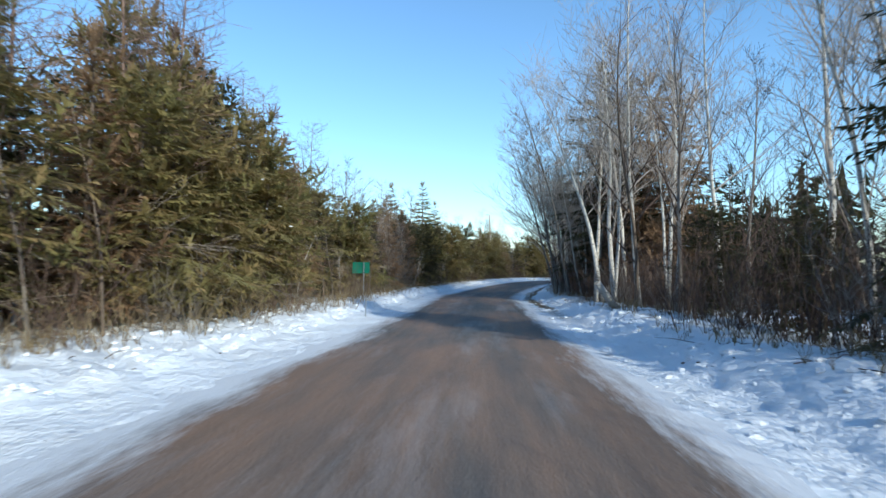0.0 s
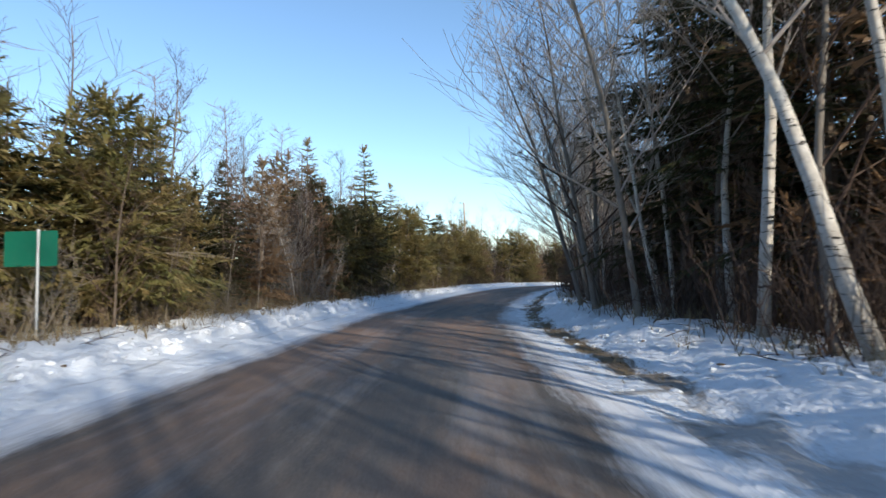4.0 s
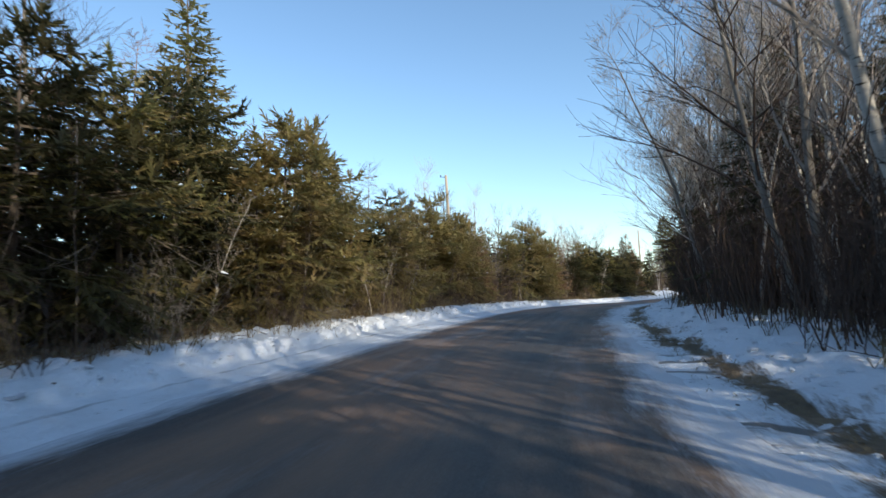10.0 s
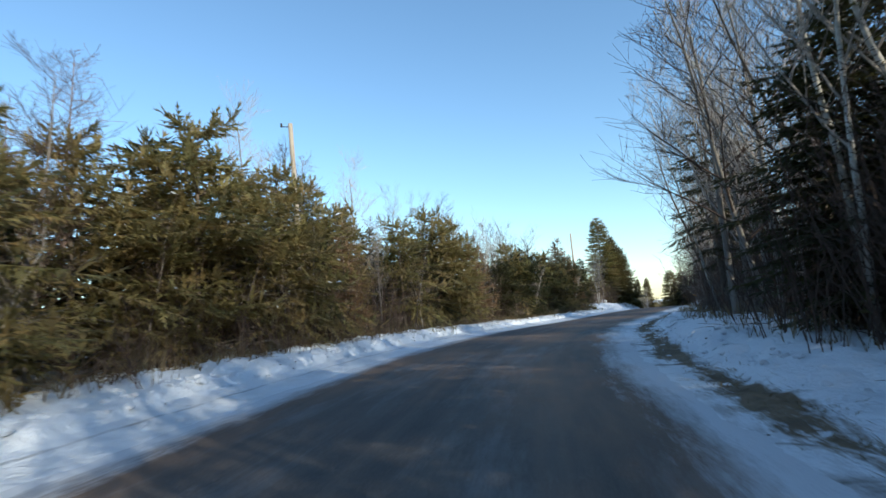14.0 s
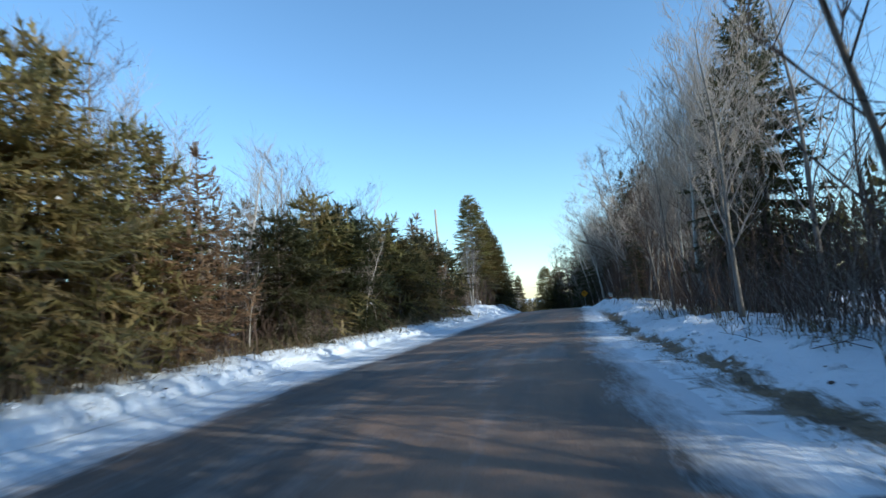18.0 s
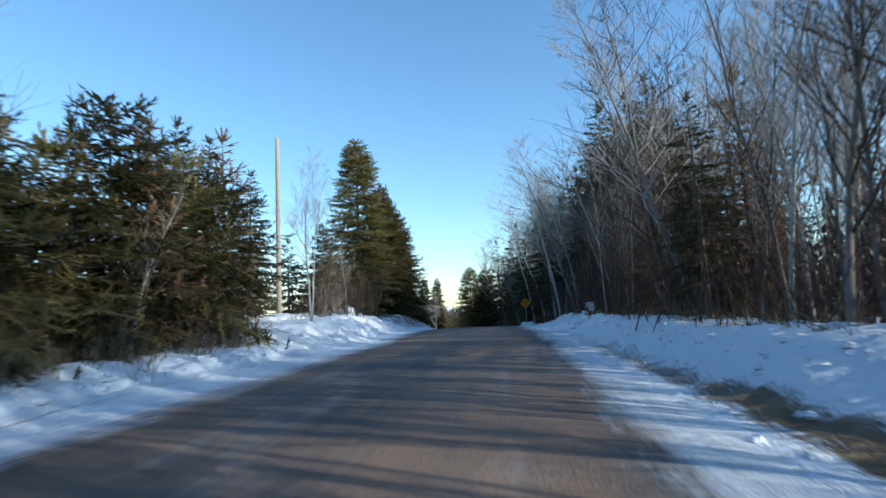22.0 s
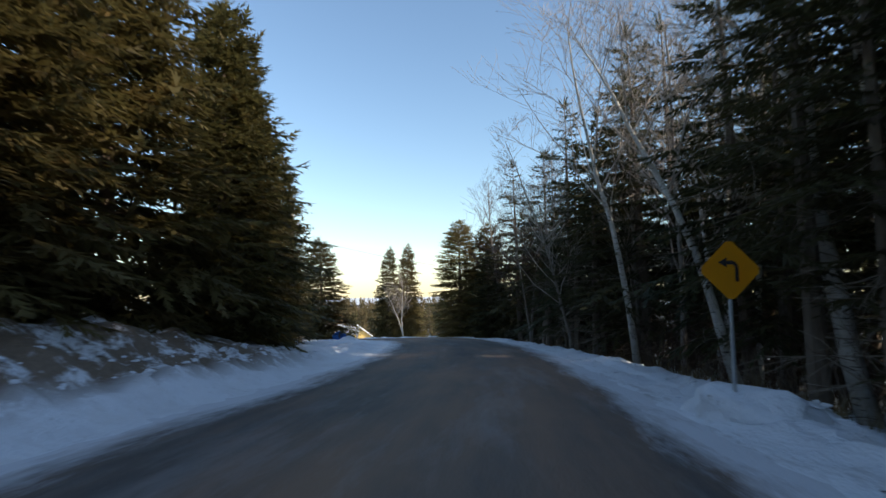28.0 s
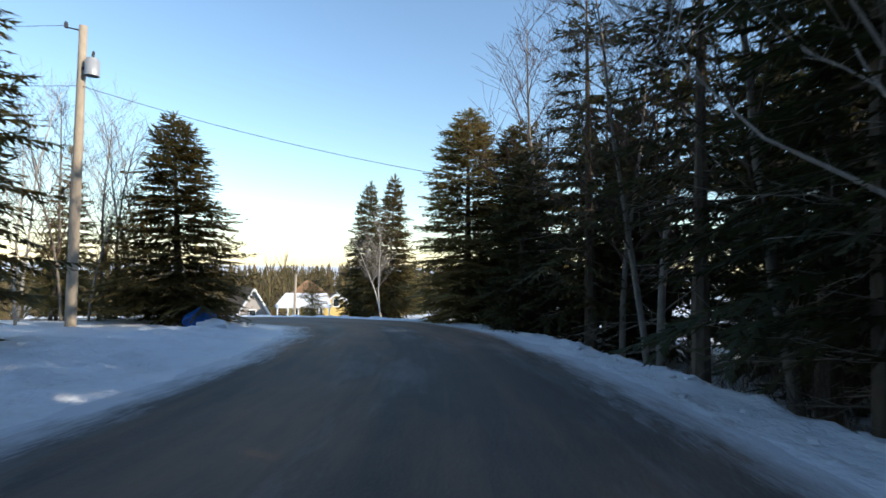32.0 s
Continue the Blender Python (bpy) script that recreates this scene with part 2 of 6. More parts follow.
def verge_material():
    """Ploughed snow with strips of flattened straw-brown grass and mud near the road."""
    m = Mat("verge_snow", 0.7)
    uv = m.node("UVMap")
    sep = m.node("SeparateXYZ", Vector=uv.outputs[0])
    across = sep.outputs["Y"]
    p = m.coord("Object")
    stretch = m.node("Mapping", Vector=uv.outputs[0], Scale=(0.28, 1.0, 1.0)).outputs[0]
    base = m.mix(m.noise(p, 0.7, 4), (0.74, 0.76, 0.80), (0.86, 0.87, 0.89))
    grass = m.mix(m.noise(p, 26, 5, 0.7), (0.15, 0.108, 0.066), (0.30, 0.215, 0.13))
    grass = m.mix(m.noise(p, 2.2, 4, 0.6, 0.4, 0.65), grass, (0.11, 0.082, 0.052))
    wander = m.math("MULTIPLY", m.math("SUBTRACT", m.noise(stretch, 0.22, 2), 0.5), 1.6)
    middle = m.math("SUBTRACT", across, m.math("ADD", wander, 0.85))
    band = m.math("MAXIMUM", m.math("SUBTRACT", 1.0, m.math("MULTIPLY", m.math("ABSOLUTE", middle), 2.0)), -0.6)
    where = m.math("MULTIPLY", m.ramp(sep.outputs["X"], 56, 68), m.ramp(sep.outputs["X"], 170, 156))
    bare = m.math("ADD", m.noise(stretch, 1.5, 7, 0.75, -0.1, 0.9), m.math("MULTIPLY", band, 0.21))
    bare = m.math("MULTIPLY", m.ramp(bare, 0.66, 0.76), where)
    # thin grey slush between the road and the grass
    slush = m.math("MULTIPLY", m.math("MULTIPLY", m.noise(stretch, 1.9, 6, 0.7, 0.52, 0.66), m.ramp(across, 0.9, 0.3)), 0.6)
    base = m.mix(slush, base, (0.22, 0.19, 0.17))
    # short dark patches across the verge, road to grass: bare ground and painted shadow streaks
    cross = m.node("Mapping", Vector=uv.outputs[0], Scale=(2.6, 0.55, 1.0)).outputs[0]
    patch = m.math("MULTIPLY", m.noise(cross, 0.9, 5, 0.65, 0.56, 0.62), m.ramp(across, 1.3, 0.8))
    base = m.mix(m.math("MULTIPLY", m.math("MULTIPLY", patch, where), 0.8), base, (0.13, 0.105, 0.08))
    specks = m.math("MULTIPLY", m.noise(p, 9.0, 6, 0.8, 0.64, 0.72), 0.75)
    base = m.mix(specks, base, (0.14, 0.11, 0.08))
    base = m.mix(bare, base, grass)
    m.colour(base)
    h = m.math("ADD", m.noise(p, 3.0, 5, 0.65), m.math("MULTIPLY", m.noise(p, 20, 3), 0.25))
    return m.bump(h, 0.8, 0.14).m


M_VERGE = verge_material()


# ---- the line of the road ----
SPINE = [
    (-2.8, -39.7, -0.85), (-1.6, -23.8, -0.95), (-0.4, -7.8, -1.15), (0.9, 8.1, -1.48), (2.4, 24.1, -1.77), (4.2, 39.9, -1.97),
    (5.7, 47.8, -1.99), (7.7, 55.5, -1.86), (10.2, 63.1, -1.73), (13.1, 70.6, -1.65), (16.6, 77.8, -1.63), (20.7, 84.6, -1.69),
    (25.3, 91.2, -1.79), (30.1, 97.6, -1.85), (35.1, 103.8, -1.81), (40.1, 110.0, -1.79), (45.2, 116.3, -1.81), (49.8, 122.8, -1.85),
    (54.3, 129.3, -2.0), (59.0, 135.8, -2.37), (63.7, 142.2, -2.78), (68.3, 148.8, -3.13), (72.3, 155.3, -3.5), (75.4, 162.0, -3.85),
    (77.2, 169.0, -4.3), (76.6, 177.0, -4.9), (72.5, 185.0, -5.5), (64.0, 192.0, -6.0), (50.0, 198.0, -6.6), (30.0, 204.0, -7.4),
]


def smooth_line(points, step):
    p = np.array(points)
    at = np.r_[0, np.cumsum(np.linalg.norm(np.diff(p[:, :2], axis=0), axis=1))]
    s = np.arange(0, at[-1], step)
    q = np.stack([np.interp(s, at, p[:, k]) for k in range(3)], 1)
    k = np.hanning(19)
    k /= k.sum()
    for c in range(3):
        padded = np.r_[2 * q[0, c] - q[9:0:-1, c], q[:, c], 2 * q[-1, c] - q[-2:-11:-1, c]]
        q[:, c] = np.convolve(padded, k, "valid")
    return s, q


LS, LINE = smooth_line(SPINE, 0.5)
TAN = np.gradient(LINE[:, :2], axis=0)
TAN /= np.linalg.norm(TAN, axis=1)[:, None]
SIDE = np.stack([TAN[:, 1], -TAN[:, 0]], 1)  # to the right


def edge_left(s):
    return np.interp(s, [40, 63, 80, 105, 120, 135, 165, 196, 206, 230], [-2.7, -3.3, -4.2, -4.0, -4.4, -5.2, -4.6, -3.7, -3.4, -3.2])


def edge_right(s):
    return np.interp(s, [40, 63, 76, 105, 135, 165, 196, 206, 230], [1.6, 1.35, 1.0, 1.15, 1.5, 1.5, 2.3, 2.4, 2.2])


def wave(x, y, f):
    """A cheap smooth unevenness of about -1 to 1."""
    return (np.sin(x * f * 1.3 + 2 * np.sin(y * f * 0.7)) + np.sin(y * f * 1.1 + 1.7 * np.sin(x * f * 0.9 + 1.3)) + np.sin((x + y) * f * 2.3 + 0.6)) / 3


def swell(s, points):
    return np.interp(s, [a for a, _ in points], [b for _, b in points])


def bank_height(s, d):
    """Height of ground over the road's line, at a distance d from it (right is positive)."""
    el, er = edge_left(s), edge_right(s)
    out_l, out_r = np.maximum(el - d, 0), np.maximum(d - er, 0)
    left = 0.34 * np.clip((out_l - 0.9) / 2.2, 0, 1) ** 1.2 + 0.02 * np.maximum(out_l - 3, 0).clip(0, 14)
    mound = swell(s, [(165, 0), (170, 0.4), (176, 0.55), (183.4, 0.75), (184.4, 0.3), (188, 0.1), (191, 0)])
    left = left + mound * np.clip((out_l - 1.3) / 2.6, 0, 1) ** 0.8
    left = left + swell(s, [(186, 0), (190, 0.85), (198, 0.8), (205, 0.1)]) * np.clip((out_l - 0.8) / 2.2, 0, 1)
    drive = swell(s, [(206, 0), (211, 0.34), (226, 0.34), (232, 0)])
    left = left - drive * np.clip((out_l - 0.9) / 2.2, 0, 1) ** 1.2
    right = -0.05 * np.clip(out_r / 0.8, 0, 1) + (0.34 + 0.16 * wave(s, 0 * s, 0.35)) * swell(s, [(206, 1.0), (216, 0.0)]) * np.clip((out_r - 1.4) / 1.1, 0, 1)
    right = right + swell(s, [(150, 0), (160, 0.3), (178, 0.25), (186, 0)]) * np.clip((out_r - 1.2) / 1.2, 0, 1)
    right = right - swell(s, [(38, 0.02), (60, 0.05), (170, 0.05), (186, 0.09), (204, 0.06)]) * np.maximum(out_r - 3.4, 0).clip(0, 12)
    right = right - swell(s, [(186, 0), (193, 0.85), (222, 0.85), (232, 0.3)]) * np.clip((out_r - 1.6) / 1.8, 0, 1)
    return np.where(d < 0, left, right)


def nearest(x, y):
    """Distance along the road and across it, for arrays of places."""
    x, y = np.asarray(x, float), np.asarray(y, float)
    best, where = np.full(x.shape, 1e18), np.zeros(x.shape, int)
    for i in range(0, len(LINE), 4):
        d = (x - LINE[i, 0]) ** 2 + (y - LINE[i, 1]) ** 2
        closer = d < best
        best[closer], where[closer] = d[closer], i
    along = (x - LINE[where, 0]) * TAN[where, 0] + (y - LINE[where, 1]) * TAN[where, 1]
    across = (x - LINE[where, 0]) * SIDE[where, 0] + (y - LINE[where, 1]) * SIDE[where, 1]
    far = np.maximum(best - along ** 2, across ** 2)
    return LS[where] + np.clip(along, -1, 1), np.sign(across) * np.sqrt(far), LINE[where, 2]


def ground_z(x, y):
    s, d, z = nearest(x, y)
    s2 = np.interp(s, LS, LINE[:, 2])
    h = s2 + bank_height(s, d) + 0.07 * wave(np.asarray(x), np.asarray(y), 0.9) * np.clip((np.abs(d) - 5) / 4, 0, 1)
    # the land falls away to a valley past the bend
    fall = np.clip((np.asarray(y) - 184 - 0.15 * (np.asarray(x) - 75)) / 60, 0, 1)
    return h - 5.5 * fall * fall * (3 - 2 * fall)


def place(s, d):
    """World x, y, z of the ground at s along and d across the road."""
    i = min(int(s / 0.5), len(LINE) - 1)
    x, y = LINE[i, 0] + SIDE[i, 0] * d, LINE[i, 1] + SIDE[i, 1] * d
    return x, y, float(ground_z(np.array([x]), np.array([y]))[0])


# ---- mesh helpers ----
class Buf:
    """Collects corners and faces of one mesh."""

    def __init__(self):
        self.v, self.f = [], []

    def tube(self, pts, radii, sides=5):
        base, n = len(self.v), len(pts)
        for k in range(n):
            a = pts[max(k - 1, 0)]
            b = pts[min(k + 1, n - 1)]
            d = (b - a)
            d = d.normalized() if d.length > 1e-6 else Vector((0, 0, 1))
            u = d.cross(Vector((0.31, 0.95, 0.1))).normalized()
            w = d.cross(u)
            for j in range(sides):
                t = 2 * math.pi * j / sides
                self.v.append(pts[k] + (u * math.cos(t) + w * math.sin(t)) * radii[k])
        for k in range(n - 1):
            for j in range(sides):
                i0, i1 = base + k * sides + j, base + k * sides + (j + 1) % sides
                self.f.append((i0, i1, i1 + sides, i0 + sides))
        self.f.append(tuple(base + (n - 1) * sides + j for j in range(sides)))

    def tri(self, a, b, c):
        base = len(self.v)
        self.v += [a, b, c]
        self.f.append((base, base + 1, base + 2))

    def kite(self, root, tip, wide):
        """A slim leaf-shaped spray from root to tip."""
        base = len(self.v)
        mid = root.lerp(tip, 0.45)
        self.v += [root, mid + wide, tip, mid - wide]
        self.f.append((base, base + 1, base + 2, base + 3))

    def box(self, cx, cy, cz, sx, sy, sz, m=None):
        base = len(self.v)
        for dz in (-1, 1):
            for dx, dy in ((-1, -1), (1, -1), (1, 1), (-1, 1)):
                p = Vector((cx + dx * sx / 2, cy + dy * sy / 2, cz + dz * sz / 2))
                self.v.append(m @ p if m else p)
        for q in ((0, 3, 2, 1), (4, 5, 6, 7), (0, 1, 5, 4), (1, 2, 6, 5), (2, 3, 7, 6), (3, 0, 4, 7)):
            self.f.append(tuple(base + k for k in q))

    def mesh(self, name, material, smooth=False):
        me = bpy.data.meshes.new(name)
        me.from_pydata([tuple(p) for p in self.v], [], self.f)
        me.materials.append(material)
        if smooth:
            me.shade_smooth()
        me.update()
        return me


def part(name, buf, material, parent, label="", smooth=False):
    ob = new(name, buf.mesh(name, material, smooth))
    ob.parent = parent
    if label:
        tagged(ob, label)
    return ob


def sheet(name, xs, ys, zs, material, uv=None):
    """A mesh from a grid of corners (2D arrays)."""
    rows, cols = xs.shape
    me = bpy.data.meshes.new(name)
    idx = np.arange(rows * cols).reshape(rows, cols)
    faces = np.stack([idx[:-1, :-1], idx[:-1, 1:], idx[1:, 1:], idx[1:, :-1]], -1).reshape(-1, 4)
    me.from_pydata(np.stack([xs, ys, zs], -1).reshape(-1, 3).tolist(), [], faces.tolist())
    me.materials.append(material)
    if uv is not None:
        layer = me.uv_layers.new(name="UVMap")
        flat = uv.reshape(-1, 2)[faces.ravel()].astype(np.float32)
        layer.data.foreach_set("uv", flat.ravel())
    me.shade_smooth()
    me.update()
    return new(name, me)


# ---- ground, road and verges ----
gx = np.r_[-1500, -700, -300, -150, -80, -50, np.arange(-34, 112, 0.8), 120, 135, 160, 200, 300, 500, 900, 1600]
gy = np.r_[-1500, -600, -250, -120, -70, -50, np.arange(-42, 215, 0.8), 222, 235, 250, 270, 300, 350, 450, 700, 1200, 2200]
GX, GY = np.meshgrid(gx, gy)
GZ = ground_z(GX.ravel(), GY.ravel()).reshape(GX.shape)
gs, gd, _ = nearest(GX.ravel(), GY.ravel())
under = np.clip(1 - np.maximum(np.abs(gd) - 7.0, 0) / 1.5, 0, 1).reshape(GX.shape)
ground = sheet("ground", GX, GY, GZ - 0.25 * under, M_SNOW)
tagged(ground, "uneven snow-covered forest floor with twigs and litter", "ground", kind="structure")


def strip(name, material, offsets, s0, s1, step, lift, bumpy):
    """A strip along the road; offsets(s) gives the distances across."""
    s = np.arange(s0, s1, step)
    px, py = np.interp(s, LS, LINE[:, 0]), np.interp(s, LS, LINE[:, 1])
    pz = np.interp(s, LS, LINE[:, 2])
    sx, sy = np.interp(s, LS, SIDE[:, 0]), np.interp(s, LS, SIDE[:, 1])
    d, v = offsets(s)
    xs, ys = px[:, None] + sx[:, None] * d, py[:, None] + sy[:, None] * d
    S = np.repeat(s[:, None], d.shape[1], 1)
    zs = pz[:, None] + bank_height(S, d) + lift(S, d)
    if bumpy:
        zs = zs + bumpy(S, d, xs, ys)
    return sheet(name, xs, ys, zs, material, np.stack([S, v], -1))


def road_across(s):
    u = np.linspace(0, 1, 17)
    a, b = edge_left(s) - 0.75, edge_right(s) + 0.75
    return a[:, None] + (b - a)[:, None] * u, np.repeat(u[None], len(s), 0)


road = strip("road", M_ROAD, road_across, 0, 262, 0.5,
             lambda s, d: 0.02 + 0.05 * np.clip(1 - ((d - (edge_left(s) + edge_right(s)) / 2) / 3.2) ** 2, 0, 1),
             lambda s, d, x, y: 0.012 * wave(x, y, 1.7))
tagged(road, "grey-brown salted gravel road with snow-covered rims", "road", kind="structure")

VERGE_D = np.r_[0, 0.12, 0.3, 0.5, 0.7, np.arange(0.9, 2.1, 0.07), np.arange(2.12, 4.4, 0.16), 4.7, 5.2]


def lumps(s, d, x, y):
    out = np.where(d < 0, edge_left(s) - d, d - edge_right(s))
    amount = np.clip((out - 0.5) / 1.0, 0, 1) * np.clip((5.0 - out) / 0.8, 0, 1)
    # the plough has cut a low ragged step on the left
    line = 1.75 + 0.18 * wave(s, 0 * s, 0.5) + 0.07 * wave(s, 0 * s + 3, 2.9)
    cut = np.where(d < 0, 1, 0) * swell(s, [(60, 0.3), (78, 1), (150, 1), (168, 0.3)])
    step = cut * 0.17 * np.clip((out - line) / 0.1, 0, 1) * np.clip(1.4 - (out - line) / 1.6, 0, 1)
    amount = amount * np.where((d < 0) & (out < line), 1 - 0.75 * cut, 1)
    amount = amount * (1 + np.where(d < 0, 1, 0) * swell(s, [(166, 0), (172, 1.1), (200, 0.9), (206, 0)]))
    return step + amount * (0.09 * wave(x, y, 2.1) + 0.06 * wave(x + 7, y - 3, 4.7) + 0.035 * wave(x, y + 5, 9.5))


verge_left = strip("verge_left", M_BANK, lambda s: ((edge_left(s) - 0.35)[:, None] - VERGE_D[None], np.repeat(VERGE_D[None], len(s), 0)),
                   20, 262, 0.22, lambda s, d: 0.035 * np.clip((edge_left(s) - 0.3 - d) / 0.3, -1, 1), lumps)
tagged(verge_left, "ploughed snow bank with twigs and clods beside the road", "snow bank", kind="structure")
verge_right = strip("verge_right", M_VERGE, lambda s: ((edge_right(s) + 0.35)[:, None] + VERGE_D[None], np.repeat(VERGE_D[None], len(s), 0)),
                    20, 262, 0.22, lambda s, d: 0.035 * np.clip((d - edge_right(s) - 0.3) / 0.3, -1, 1), lumps)
tagged(verge_right, "trampled snow verge with strips of bare brown grass", "snow bank", kind="structure")


# ---- small stuff on the snow ----
def scatter(name, label, material, count, seed, where, shape):
    """Many small pieces in one mesh; where(rng) gives s and d, shape(buf, rng, place) adds one piece."""
    rng, b = random.Random(seed), Buf()
    s, d = np.array([where(rng) for k in range(count)]).T
    x = np.interp(s, LS, LINE[:, 0]) + np.interp(s, LS, SIDE[:, 0]) * d
    y = np.interp(s, LS, LINE[:, 1]) + np.interp(s, LS, SIDE[:, 1]) * d
    z = np.interp(s, LS, LINE[:, 2]) + bank_height(s, d) + 0.03 + lumps(s, d, x, y)
    for k in range(count):
        shape(b, rng, Vector((x[k], y[k], z[k])))
    ob = new(name, b.mesh(name, material))
    return tagged(ob, label, "litter", kind="stuff")


def clod(b, rng, p, size=1.0):
    r = size * rng.uniform(0.025, 0.075) * (1.35 if rng.random() < 0.12 else 1)
    base, turn = len(b.v), rng.uniform(0, 6)
    for h, w in ((-0.5, 0.9), (0.25, 1.0), (0.75, 0.6)):
        for k in range(6):
            a = turn + k * 1.047
            q = r * w * rng.uniform(0.55, 1.35)
            b.v.append(p + Vector((math.cos(a) * q * 1.2, math.sin(a) * q, h * r * rng.uniform(0.5, 0.9))))
    for ring in range(2):
        for k in range(6):
            i0, i1 = base + ring * 6 + k, base + ring * 6 + (k + 1) % 6
            b.f.append((i0, i1, i1 + 6, i0 + 6))
    b.f.append(tuple(base + 12 + k for k in range(6)))


def twig(b, rng, p):
    a, length = rng.uniform(0, 6.28), rng.uniform(0.2, 0.8)
    go = Vector((math.cos(a), math.sin(a), rng.uniform(-0.05, 0.35)))
    mid = p + go * length * 0.5 + Vector((rng.uniform(-0.06, 0.06), rng.uniform(-0.06, 0.06), 0.03))
    b.tube([p, mid, p + go * length], [0.009, 0.007, 0.003], 3)


def blade(b, rng, p):
    for k in range(4):
        a = rng.uniform(0, 6.28)
        root = p + Vector((rng.uniform(-0.08, 0.08), rng.uniform(-0.08, 0.08), -0.01))
        lean = Vector((math.cos(a), math.sin(a), rng.uniform(0.05, 0.6))).normalized()
        b.kite(root, root + lean * rng.uniform(0.06, 0.2), Vector((-math.sin(a), math.cos(a), 0)) * 0.006)


def weed(b, rng, p):
    """A dead weed: a few thin bent stalks."""
    for k in range(3):
        go = Vector((rng.uniform(-0.5, 0.5), rng.uniform(-0.5, 0.5), 1)).normalized()
        length = rng.uniform(0.12, 0.5)
        mid = p + go * length * 0.6
        b.tube([p, mid, mid + (go + Vector((rng.uniform(-0.7, 0.7), rng.uniform(-0.7, 0.7), -0.2))) * length * 0.4], [0.006, 0.005, 0.003], 3)


def left_bank(rng):
    s = rng.uniform(38, 206)
    return s, float(edge_left(s)) - rng.choice([rng.uniform(1.7, 2.3), rng.uniform(1.7, 4.2)])


def right_bank(rng):
    s = rng.uniform(38, 222)
    return s, float(edge_right(s)) + rng.choice([rng.uniform(1.7, 2.6), rng.uniform(0.6, 3.6)])


def grass_strip(rng):
    s = rng.uniform(66, 162)
    return s, float(edge_right(s)) + rng.gauss(1.2, 0.2)


def far_edge(rng):
    if rng.random() < 0.5:
        s = rng.uniform(38, 164)
        return s, float(edge_left(s)) - rng.uniform(2.4, 5.0)
    s = rng.uniform(38, 222)
    return s, float(edge_right(s)) + rng.uniform(2.4, 4.6)


# ---- trees ----
def sway(rng, amount):
    return Vector((rng.uniform(-1, 1), rng.uniform(-1, 1), rng.uniform(-1, 1))) * amount


def frond(leaf, rng, start, way, length, width, step, sag, skip=0.0):
    """A bough of needles: a spine with ragged teeth to both sides and downwards."""
    across = way.cross(Vector((rng.uniform(-0.3, 0.3), rng.uniform(-0.3, 0.3), 1))).normalized()
    n = max(2, int(length / step))
    base = len(leaf.v)
    spine = [start + way * (length * k / n) + Vector((0, 0, -sag * length * (k / n) ** 2)) for k in range(n + 1)]
    leaf.v += spine
    for k in range(n):
        t = (k + 0.5) / n
        w = width * (1.05 - 0.75 * t) * (0.75 if k == 0 else 1.0)
        ahead = way * step
        for side in (-1, 1):
            if rng.random() < skip:
                continue
            r = w * rng.uniform(0.55, 1.4)
            leaf.v.append(spine[k + 1] + ahead * rng.uniform(0.3, 1.6) + across * (side * r) + Vector((0, 0, -r * rng.uniform(-0.15, 0.6))))
            leaf.f.append((base + k, base + k + 1, len(leaf.v) - 1))
        if rng.random() < 0.7:
            r = w * rng.uniform(0.4, 1.1)
            leaf.v.append(spine[k + 1] + ahead * rng.uniform(0, 0.8) + across * rng.uniform(-0.35, 0.35) * w + Vector((0, 0, -r)))
            leaf.f.append((base + k, base + k + 1, len(leaf.v) - 1))
    leaf.v.append(spine[n] + way * step * 1.5)
    leaf.v.append(spine[n] + across * width * 0.18)
    leaf.v.append(spine[n] - across * width * 0.18)
    leaf.f.append((len(leaf.v) - 1, len(leaf.v) - 2, len(leaf.v) - 3))


